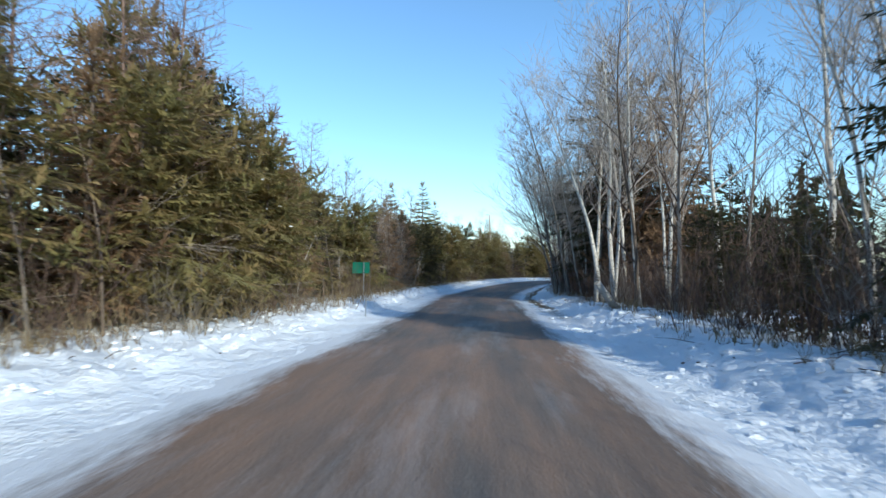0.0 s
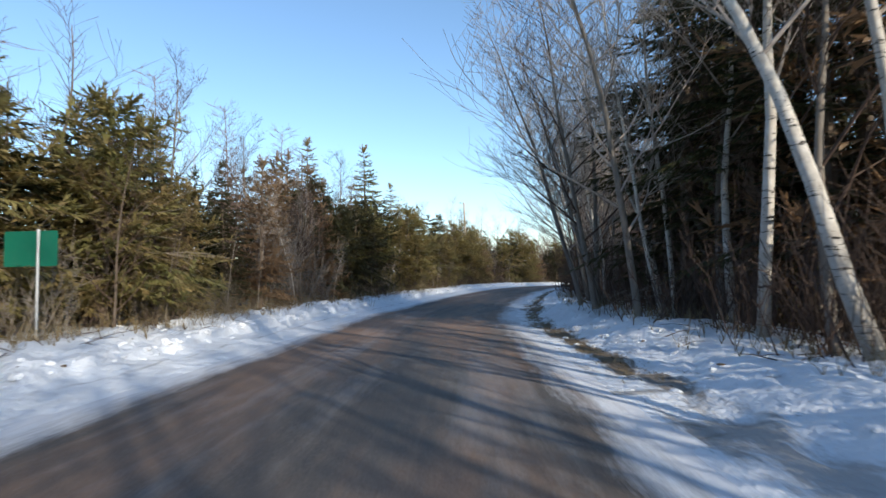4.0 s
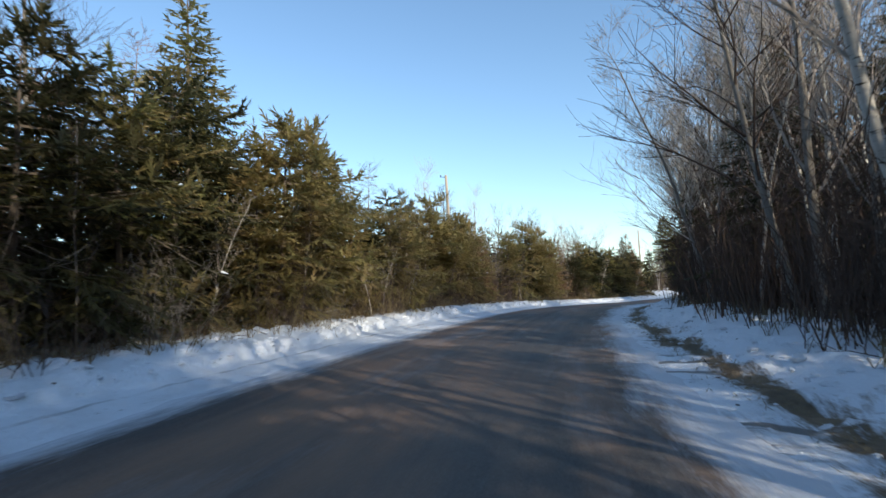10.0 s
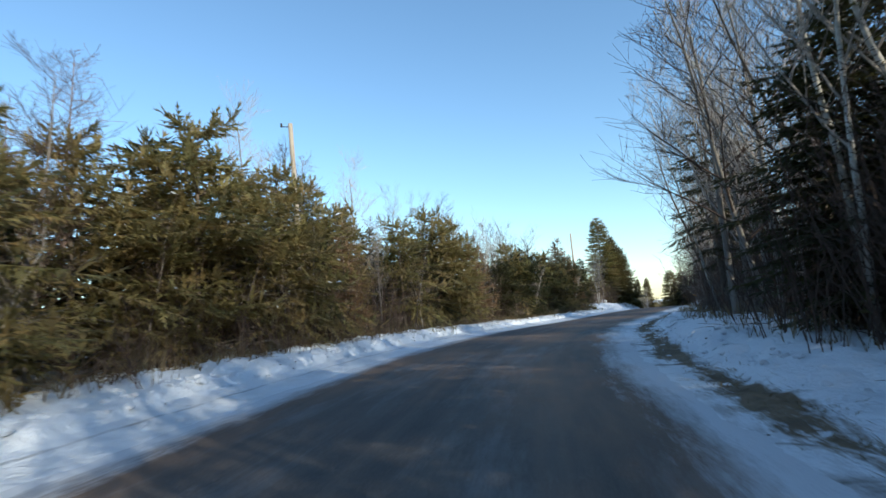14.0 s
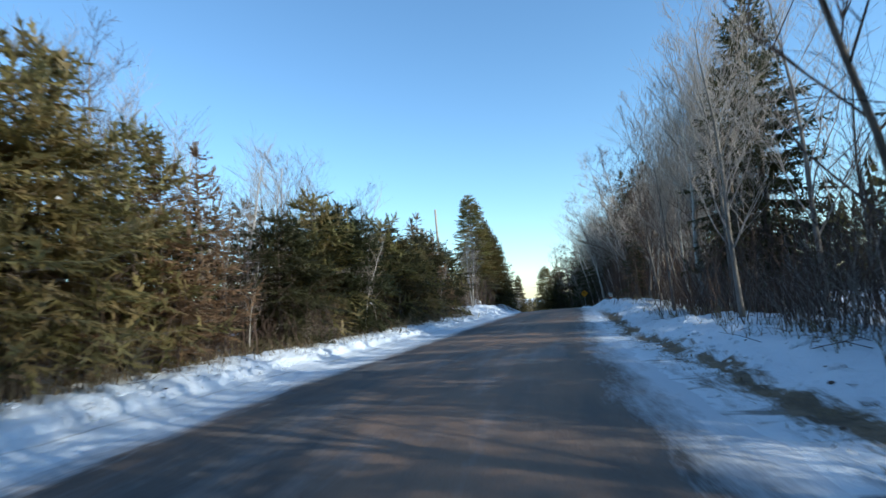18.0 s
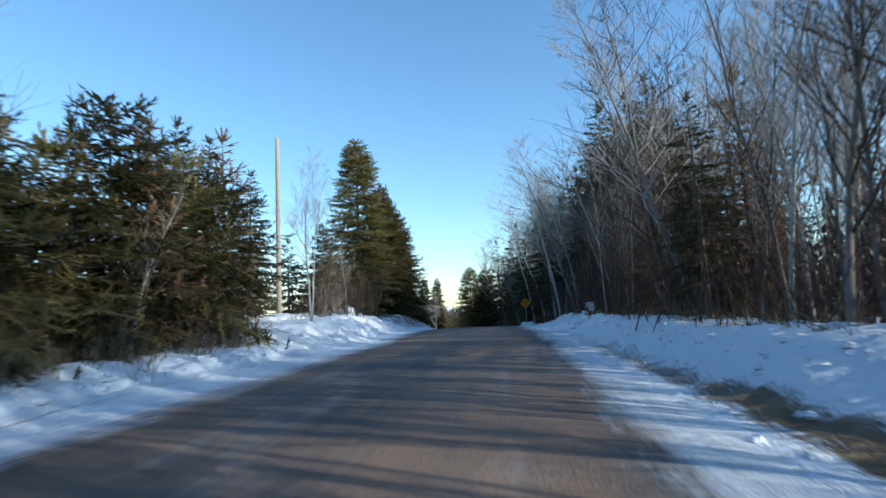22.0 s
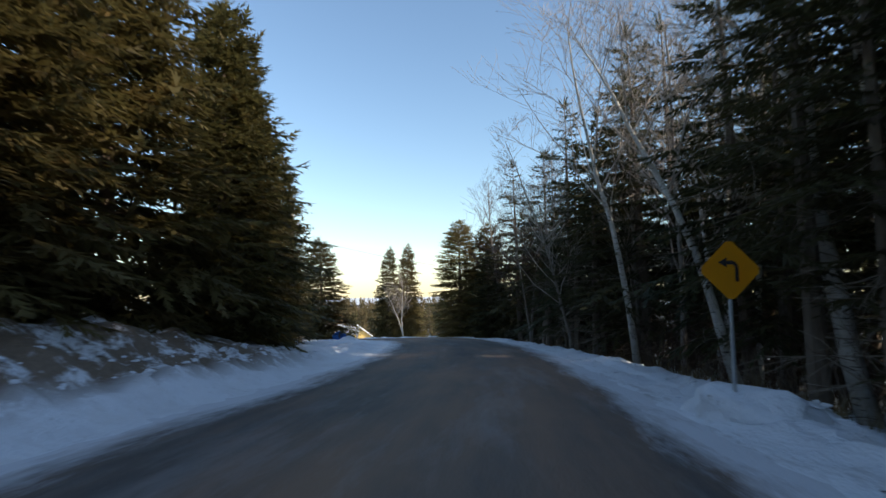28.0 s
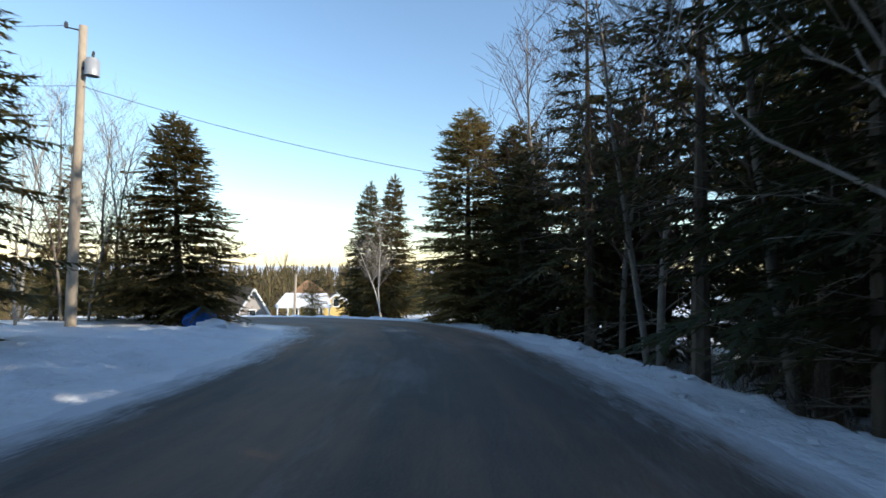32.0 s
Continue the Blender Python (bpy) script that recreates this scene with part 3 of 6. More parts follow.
def make_spruce(seed, high, wide, clear, needles, gap=0.30, step=0.10, width=0.24, ragged=0.25, taper=0.8, droop=0.35, keep=1.0, count=7, sides=3, dead=0, snow=0, puff=0, loose=0.14):
    """A spruce: tapered trunk with limbs, and a crown of drooping, ragged boughs."""
    rng = random.Random(seed)
    wood, leaf, white, bare = Buf(), Buf(), Buf(), Buf()
    lean = Vector((rng.uniform(-0.03, 0.03), rng.uniform(-0.03, 0.03), 0))
    r0 = 0.014 * high + 0.03
    line = [Vector((lean.x * z, lean.y * z, z)) for z in np.linspace(-0.3, high, 9)]
    wood.tube(line, [max(r0 * (1 - z.z / (high * 1.02)), 0.012) for z in line], 7)
    for k in range(dead):
        z, yaw = rng.uniform(0.5, max(clear, 1.5) + high * 0.28), rng.uniform(0, 6.28)
        out = Vector((math.cos(yaw), math.sin(yaw), rng.uniform(-0.4, 0.15)))
        grow(bare, rng, Vector((0, 0, z)), out, wide * rng.uniform(0.45, 0.9), 0.014, 1, 0.5, -0.1, 0.005, 3)
    z = clear
    while z < high * 0.975:
        u = (z - clear) / (high - clear)
        reach = wide * (1 - u) ** taper + 0.10
        if u < 0.15:
            reach *= 0.68 + u * 2.1
        turn = rng.uniform(0, 6.28)
        many = count if u < 0.65 else count - 2
        for k in range(many):
            if rng.random() > keep:
                continue
            length = reach * rng.uniform(1 - ragged * 1.7, 1 + ragged)
            yaw = turn + 6.283 * k / many + rng.uniform(-0.35, 0.35)
            out = Vector((math.cos(yaw), math.sin(yaw), 0.55 * u - 0.12 - droop * (1 - u) * 0.45 + rng.uniform(-1, 1) * loose)).normalized()
            start = Vector((lean.x * z, lean.y * z, z + rng.uniform(-0.12, 0.12)))
            bend = droop * 0.30 * rng.uniform(0.3, 1.3)
            wood.tube([start, start + out * length * 0.5 + Vector((0, 0, -bend * length * 0.25)), start + out * length * 0.95 + Vector((0, 0, -bend * length * 0.9))],
                      [0.010 + 0.008 * length, 0.008, 0.003], 3)
            frond(leaf, rng, start + out * length * 0.12, out, length * 0.9, width * (0.75 + 0.25 * length), step, bend, 0.18)
            across = Vector((-out.y, out.x, 0)).normalized()
            pairs = sides if length > 0.9 else (1 if length > 0.5 else 0)
            for j in range(pairs):
                for side in (-1, 1):
                    t = 0.22 + 0.6 * (j + rng.random()) / pairs
                    root = start + out * (length * t) + Vector((0, 0, -bend * length * t * t))
                    go = (out * rng.uniform(0.5, 0.9) + across * (side * rng.uniform(0.6, 1.0)) + Vector((0, 0, rng.uniform(-0.35, 0.12)))).normalized()
                    frond(leaf, rng, root, go, length * (1.05 - t) * rng.uniform(0.5, 0.85) + 0.12, width * 0.85, step * 1.15, bend, 0.18)
            for j in range(puff if length > 0.6 else 0):
                # upturned tufts along the outer half of the bough
                t = rng.uniform(0.45, 1.0)
                root = start + out * (length * t) + Vector((0, 0, -bend * length * t * t))
                go = (out * 0.5 + sway(rng, 0.8) + Vector((0, 0, 0.55))).normalized()
                frond(leaf, rng, root, go, rng.uniform(0.28, 0.55), width * 0.8, step * 1.2, 0.0)
            if snow and rng.random() < snow and 0.1 < u < 0.75 and length > 0.7:
                c = start + out * length * rng.uniform(0.5, 0.85) + Vector((0, 0, -bend * length * 0.4 + 0.04))
                ln, wd = out * rng.uniform(0.07, 0.2), across * rng.uniform(0.04, 0.09)
                b = len(white.v)
                white.v += [c - ln, c - wd, c + ln, c + wd, c + Vector((0, 0, 0.06))]
                white.f += [(b, b + 1, b + 4), (b + 1, b + 2, b + 4), (b + 2, b + 3, b + 4), (b + 3, b, b + 4)]
        z += gap * rng.uniform(0.8, 1.25) * (1.0 if u < 0.7 else 0.7)
    top = line[-1]
    for k in range(9):
        way = Vector((rng.uniform(-0.6, 0.6), rng.uniform(-0.6, 0.6), 1)).normalized()
        frond(leaf, rng, top - Vector((0, 0, 0.45)), way, 0.5, 0.12, 0.1, 0.0)
    tree = new("spruce")
    part("trunk", wood, M_BROWN, tree)
    part("crown", leaf, needles, tree)
    if bare.f:
        part("dead_wood", bare, M_DEAD, tree, "bare grey dead boughs")["kind"] = "stuff"
    if white.f:
        part("snow_cap", white, M_CAP, tree, "small caps of old snow on the boughs")["kind"] = "stuff"
    return tree


def grow(wood, rng, start, way, length, radius, depth, spread, lift, thin, sides):
    """A crooked limb with side limbs, down to twigs."""
    n = 2 + min(depth, 2)
    pts, radii, p, d = [start], [radius], start.copy(), way.normalized()
    for k in range(n):
        d = (d + sway(rng, 0.17 if depth else 0.3) + Vector((0, 0, lift * 0.12))).normalized()
        p = p + d * (length / n)
        pts.append(p.copy())
        radii.append(max(radius * (1 - 0.75 * (k + 1) / n), thin))
    wood.tube(pts, radii, sides)
    if depth == 0:
        return
    for k in range(rng.randint(5, 7) if depth > 1 else rng.randint(7, 10)):
        t = rng.uniform(0.2, 1.0)
        i = min(int(t * n), n - 1)
        base = pts[i].lerp(pts[i + 1], t * n - i)
        yaw = rng.uniform(0, 6.283)
        side = Vector((math.cos(yaw), math.sin(yaw), rng.uniform(-0.25, 0.4)))
        go = (d * (1 - spread) + side * spread + Vector((0, 0, lift * 0.3))).normalized()
        grow(wood, rng, base, go, length * rng.uniform(0.4, 0.68), radii[i] * 0.55 + 0.001, depth - 1, spread, lift, thin, 3)


def make_bare(name, seed, high, radius, bark, twigs, limbs, clear, spread, lift, lean=(0, 0), crook=0.05, depth=2, reach=0.34, stems=1, fan=0.0, thin=0.004):
    """A leafless tree: one trunk or a clump of them, with limbs and twigs."""
    rng = random.Random(seed)
    tree = new(name)
    fine = Buf()
    for stem in range(stems):
        wood = Buf()
        grown = high * (1 if stem == 0 else rng.uniform(0.7, 1.0))
        yaw = stem * 2.4 + rng.uniform(-0.4, 0.4)
        foot = Vector((math.cos(yaw), math.sin(yaw), 0)) * (0.0 if stems == 1 else rng.uniform(0.08, 0.45))
        pts, p = [], foot + Vector((0, 0, -0.3))
        tilt = fan * rng.uniform(0.3, 1.0)
        d = Vector((lean[0] + math.cos(yaw) * tilt, lean[1] + math.sin(yaw) * tilt, 1)).normalized()
        n = 9
        for k in range(n + 1):
            pts.append(p.copy())
            d = (d + Vector((rng.uniform(-1, 1), rng.uniform(-1, 1), 0)) * crook).normalized()
            p = p + d * ((grown + 0.3) / n)
        radii = [radius * (1 - 0.9 * k / n) * (1 if stem == 0 else 0.8) + 0.006 for k in range(n + 1)]
        wood.tube(pts, radii, 7 if stems == 1 else 5)
        for k in range(limbs):
            t = clear + (1 - clear) * (k + rng.random()) / limbs
            i = min(int(t * n), n - 1)
            base = pts[i].lerp(pts[i + 1], t * n - i)
            a = k * 2.4 + rng.uniform(-0.5, 0.5)
            go = (Vector((math.cos(a), math.sin(a), 0)) * spread + Vector((0, 0, lift + 0.25))).normalized()
            grow(fine, rng, base, go, grown * reach * (1.15 - 0.75 * t) * rng.uniform(0.7, 1.25), radii[i] * 0.42, depth, 0.55, lift * 0.7, thin, 4)
        part("trunk", wood, bark, tree, smooth=True)
    part("twig_crown", fine, twigs, tree)
    return tree


def make_brush(name, seed, stems, high, wide, bark, thick=0.008, lift=1.0, twigs=(4, 7)):
    """A thicket of thin leafless stems."""
    rng = random.Random(seed)
    wood = Buf()
    for k in range(stems):
        a, r = rng.uniform(0, 6.28), wide * math.sqrt(rng.random())
        base = Vector((math.cos(a) * r, math.sin(a) * r, -0.15))
        h = high * rng.uniform(0.45, 1.1)
        d = Vector((rng.uniform(-0.45, 0.45), rng.uniform(-0.45, 0.45), lift)).normalized()
        pts, p = [], base
        for j in range(4):
            pts.append(p.copy())
            d = (d + sway(rng, 0.16)).normalized()
            p = p + d * (h / 3)
        wood.tube(pts, [thick * (1 - 0.25 * j) for j in range(4)], 3)
        for q in range(rng.randint(*twigs)):
            i = rng.randint(1, 3)
            go = (d + sway(rng, 0.9) + Vector((0, 0, 0.25))).normalized()
            b = pts[i]
            c = b + go * h * rng.uniform(0.12, 0.3)
            e = c + (go + sway(rng, 0.5)).normalized() * h * rng.uniform(0.08, 0.2)
            wood.tube([b, c, e], [thick * 0.55, thick * 0.42, thick * 0.25], 3)
    bush = new(name)
    part("stem_tangle", wood, bark, bush)
    return bush


M_CAP = snow_material("snow_caps", 0.0, 0.0)
KINDS = {
    # edge spruces, bushy to the ground
    "bushy": [make_spruce(seed, high, wide, clear, needles, gap=0.38, ragged=ragged, taper=taper, dead=10, snow=0.07, count=8, sides=3, step=0.105, width=0.21, puff=4, loose=loose, keep=keep)
              for seed, high, wide, clear, needles, ragged, taper, loose, keep in (
                  (11, 6.6, 2.6, 1.2, M_NEEDLE, 0.42, 0.55, 0.30, 0.95), (12, 6.0, 2.8, 1.0, M_NEEDLE, 0.45, 0.50, 0.34, 0.95), (13, 7.2, 2.4, 0.6, M_NEEDLE, 0.38, 0.62, 0.28, 0.95),
                  (14, 6.4, 2.5, 0.8, M_NEEDLE_SHADED, 0.50, 0.50, 0.32, 0.9), (15, 6.8, 2.7, 1.5, M_NEEDLE, 0.55, 0.42, 0.38, 0.85))],
    "spire": [make_spruce(21, 9.5, 2.1, 0.7, M_NEEDLE, gap=0.36, ragged=0.22), make_spruce(22, 10.5, 2.4, 0.9, M_NEEDLE_SHADED, gap=0.40, ragged=0.28)],
    "tall": [make_spruce(31, 14.0, 3.6, 0.5, M_NEEDLE_HALF_SHADED, gap=0.33, step=0.15, width=0.32, ragged=0.24, taper=0.72, count=8, loose=0.34, puff=1), make_spruce(32, 12.0, 3.2, 0.8, M_NEEDLE_SHADED, gap=0.40, step=0.13, width=0.30, ragged=0.30, taper=0.7, count=7, loose=0.28, puff=1),
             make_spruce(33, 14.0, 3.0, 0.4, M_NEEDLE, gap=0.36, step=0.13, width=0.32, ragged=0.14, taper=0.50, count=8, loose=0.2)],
    "thin": [make_spruce(41, 11.0, 2.3, 2.4, M_NEEDLE_SHADED, gap=0.52, step=0.125, width=0.21, ragged=0.4, keep=0.85, count=6, sides=3, dead=14), make_spruce(42, 12.0, 2.7, 1.8, M_NEEDLE_SHADED, gap=0.52, step=0.125, width=0.22, ragged=0.42, keep=0.85, count=6, sides=3, dead=12)],
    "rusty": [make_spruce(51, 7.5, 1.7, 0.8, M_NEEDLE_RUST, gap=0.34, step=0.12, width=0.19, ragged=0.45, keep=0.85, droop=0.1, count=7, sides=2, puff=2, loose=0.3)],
    "far": [make_spruce(61, 9.0, 2.6, 0.4, M_NEEDLE, gap=0.62, step=0.26, width=0.46, ragged=0.3, count=6, sides=2), make_spruce(62, 8.0, 2.7, 0.4, M_NEEDLE_SHADED, gap=0.62, step=0.26, width=0.46, ragged=0.4, taper=0.6, count=6, sides=2)],
    "birch": [make_bare("birch", 71, 10.5, 0.105, M_BIRCH, M_PALE, 14, 0.34, 0.7, 0.75, (-0.20, 0.02), 0.085), make_bare("birch", 72, 9.5, 0.085, M_BIRCH, M_PALE, 13, 0.33, 0.7, 0.8, (-0.13, -0.05), 0.10),
              make_bare("birch", 73, 11.5, 0.095, M_BIRCH, M_PALE, 15, 0.38, 0.8, 0.6, (-0.08, 0.05), 0.08), make_bare("birch", 74, 10.0, 0.075, M_BIRCH, M_PALE, 11, 0.3, 0.6, 0.8, (-0.1, 0), 0.08, stems=2, fan=0.22),
              make_bare("birch", 75, 10.0, 0.10, M_BIRCH, M_BIRCH_LIMB, 13, 0.4, 0.8, 0.55, (-0.04, 0.0), 0.11, reach=0.48)],
    "bare": [make_bare("bare_tree", 81, 9.5, 0.09, M_GREY, M_PALE, 14, 0.22, 0.6, 0.9, (-0.04, 0.02), 0.06), make_bare("bare_tree", 82, 8.0, 0.075, M_GREY, M_TWIG, 13, 0.2, 0.7, 0.8, (0.03, 0.05), 0.07)],
    "arch": [make_bare("bare_tree", 86, 11.0, 0.085, M_GREY, M_PALE, 24, 0.2, 0.85, 0.5, (-0.26, 0), 0.07, reach=0.30, thin=0.0045), make_bare("bare_tree", 87, 10.0, 0.08, M_GREY, M_TWIG, 22, 0.22, 0.9, 0.55, (-0.2, 0.08), 0.08, reach=0.31, thin=0.0045)],
    "clump": [make_bare("poplar_clump", 85, 10.5, 0.075, M_POPLAR, M_PALE, 11, 0.26, 0.6, 1.0, (-0.02, 0), 0.04, stems=7, fan=0.30, reach=0.34, depth=2, thin=0.006),
              make_bare("poplar_clump", 88, 10.5, 0.065, M_POPLAR, M_PALE, 10, 0.28, 0.65, 1.0, (-0.02, 0), 0.04, stems=7, fan=0.36, reach=0.32, depth=2, thin=0.006)],
    "stem": [make_bare("bare_tree", 91, 9.0, 0.055, M_GREY, M_TWIG, 16, 0.2, 0.5, 0.8, (0, 0), 0.09, depth=1), make_bare("bare_tree", 92, 8.0, 0.05, M_BIRCH, M_PALE, 15, 0.22, 0.5, 0.8, (-0.08, 0), 0.11, depth=1),
             make_bare("bare_tree", 93, 7.0, 0.05, M_BROWN, M_TWIG, 17, 0.14, 0.7, 0.5, (0.06, 0), 0.10, depth=1)],
    "larch": [make_bare("larch", 101, 10.5, 0.065, M_LARCH, M_LARCH, 64, 0.3, 0.9, 0.2, (0, 0), 0.015, depth=1, reach=0.17, thin=0.006)],
    "brush": [make_brush("shrub", 111, 30, 2.3, 1.0, M_TWIG, 0.011), make_brush("shrub", 112, 28, 1.7, 1.1, M_TWIG, 0.011, 0.7), make_brush("shrub", 113, 28, 3.2, 1.0, M_TWIG, 0.012), make_brush("shrub", 114, 26, 2.6, 0.9, M_GREY, 0.011)],
}
KINDS["weeds"] = [make_brush("weeds", 131, 26, 0.8, 0.7, M_STRAW, 0.006, 0.9, (2, 4)), make_brush("weeds", 132, 22, 1.1, 0.6, M_STRAW, 0.006, 1.1, (2, 4))]
KINDS["back"] = [make_spruce(63, 9.0, 2.3, 0.5, M_NEEDLE_SHADED, gap=0.62, step=0.34, width=0.62, ragged=0.35, count=5, sides=1), make_spruce(64, 8.0, 2.3, 0.8, M_NEEDLE_SHADED, gap=0.62, step=0.34, width=0.62, ragged=0.4, taper=0.6, count=5, sides=1)]
KINDS["thicket"] = [make_brush("shrub", 121, 20, 2.6, 1.1, M_TWIG, 0.011, 1.7, (2, 3)), make_brush("shrub", 122, 20, 2.2, 1.2, M_TWIG, 0.011, 1.7, (2, 3)), make_brush("shrub", 123, 18, 3.2, 1.1, M_TWIG, 0.011, 1.7, (2, 3))]
LABELS = {
    "bushy": ("bushy olive-green spruce with low ragged boughs at the wood's edge", "tree", "spruces beside the road"),
    "spire": ("slender pointed green spruce standing in the snow", "tree", "spruces beside the road"),
    "tall": ("tall dense spruce with drooping dark green boughs", "tree", "spruces beside the road"),
    "thin": ("tall thin-crowned dark spruce with a bare lower trunk", "tree", "spruces beside the road"),
    "rusty": ("half-dead spruce with rust-brown needles", "tree", "spruces beside the road"),
    "far": ("dark green spruce in the wood", "tree", "spruces in the wood"),
    "birch": ("leaning leafless birch with peeling white bark", "tree", "birches beside the road"),
    "bare": ("leafless grey broadleaf tree with many fine twigs", "tree", "bare trees beside the road"),
    "arch": ("leafless tree arching over the road with fine drooping twigs", "tree", "bare trees beside the road"),
    "clump": ("clump of leafless pale grey poplars fanning upwards", "tree", "bare trees beside the road"),
    "stem": ("thin leafless grey sapling in the wood", "tree", "bare saplings in the wood"),
    "larch": ("leafless reddish-brown larch with short twigs", "tree", "larches in the wood"),
    "weeds": ("dry straw-coloured weeds standing in the snow", "weeds", "weeds beside the road"),
    "brush": ("tangled thicket of thin brown leafless stems", "shrub", "thickets beside the road"),
}
HIGH = {"bushy": [6.6, 6.0, 7.2, 6.4, 6.8], "spire": [9.5, 10.5], "tall": [14.0, 12.0, 14.0], "thin": [11.0, 12.0], "rusty": [7.5], "far": [9.0, 8.0], "back": [9.0, 8.0], "birch": [10.5, 9.5, 11.5, 10.0, 10.0],
        "bare": [9.5, 8.0], "arch": [11.0, 10.0], "clump": [10.5, 10.5], "stem": [9.0, 8.0, 7.0], "larch": [10.5], "brush": [2.3, 1.7, 3.2, 2.6], "weeds": [0.8, 1.1], "thicket": [2.6, 2.2, 3.2]}
USED = set()
plant_rng = random.Random(5)


def plant_at(kind, x, y, z, high, turn=None, pick=None, wide=1.0, label=""):
    """Sets a tree of a kind, scaled to a height."""
    k = plant_rng.randrange(len(KINDS[kind])) if pick is None else pick
    turn = plant_rng.uniform(0, 360) if turn is None else turn
    first = KINDS[kind][k]
    f = high / HIGH[kind][k]
    m = pose(x, y, z, 0, 0, turn)
    if (kind, k) in USED:
        ob = copy_thing(first, m)
    else:
        USED.add((kind, k))
        ob = first
        ob.matrix_basis = m
    ob.scale = (f * wide, f * wide, f)
    text, category, group = LABELS[kind]
    tagged(ob, label or text, category, group)
    return ob


def plant(kind, s, d, high, **more):
    x, y, z = place(s, d)
    if d > 0 and kind in ("birch", "bare", "clump", "arch") and "turn" not in more:
        i = min(int(s / 0.5), len(LINE) - 1)
        more["turn"] = math.degrees(math.atan2(SIDE[i, 1], SIDE[i, 0])) + plant_rng.uniform(-45, 45) * (1.0 if kind == "arch" else 1.9)
    return plant_at(kind, x, y, z, high, **more)


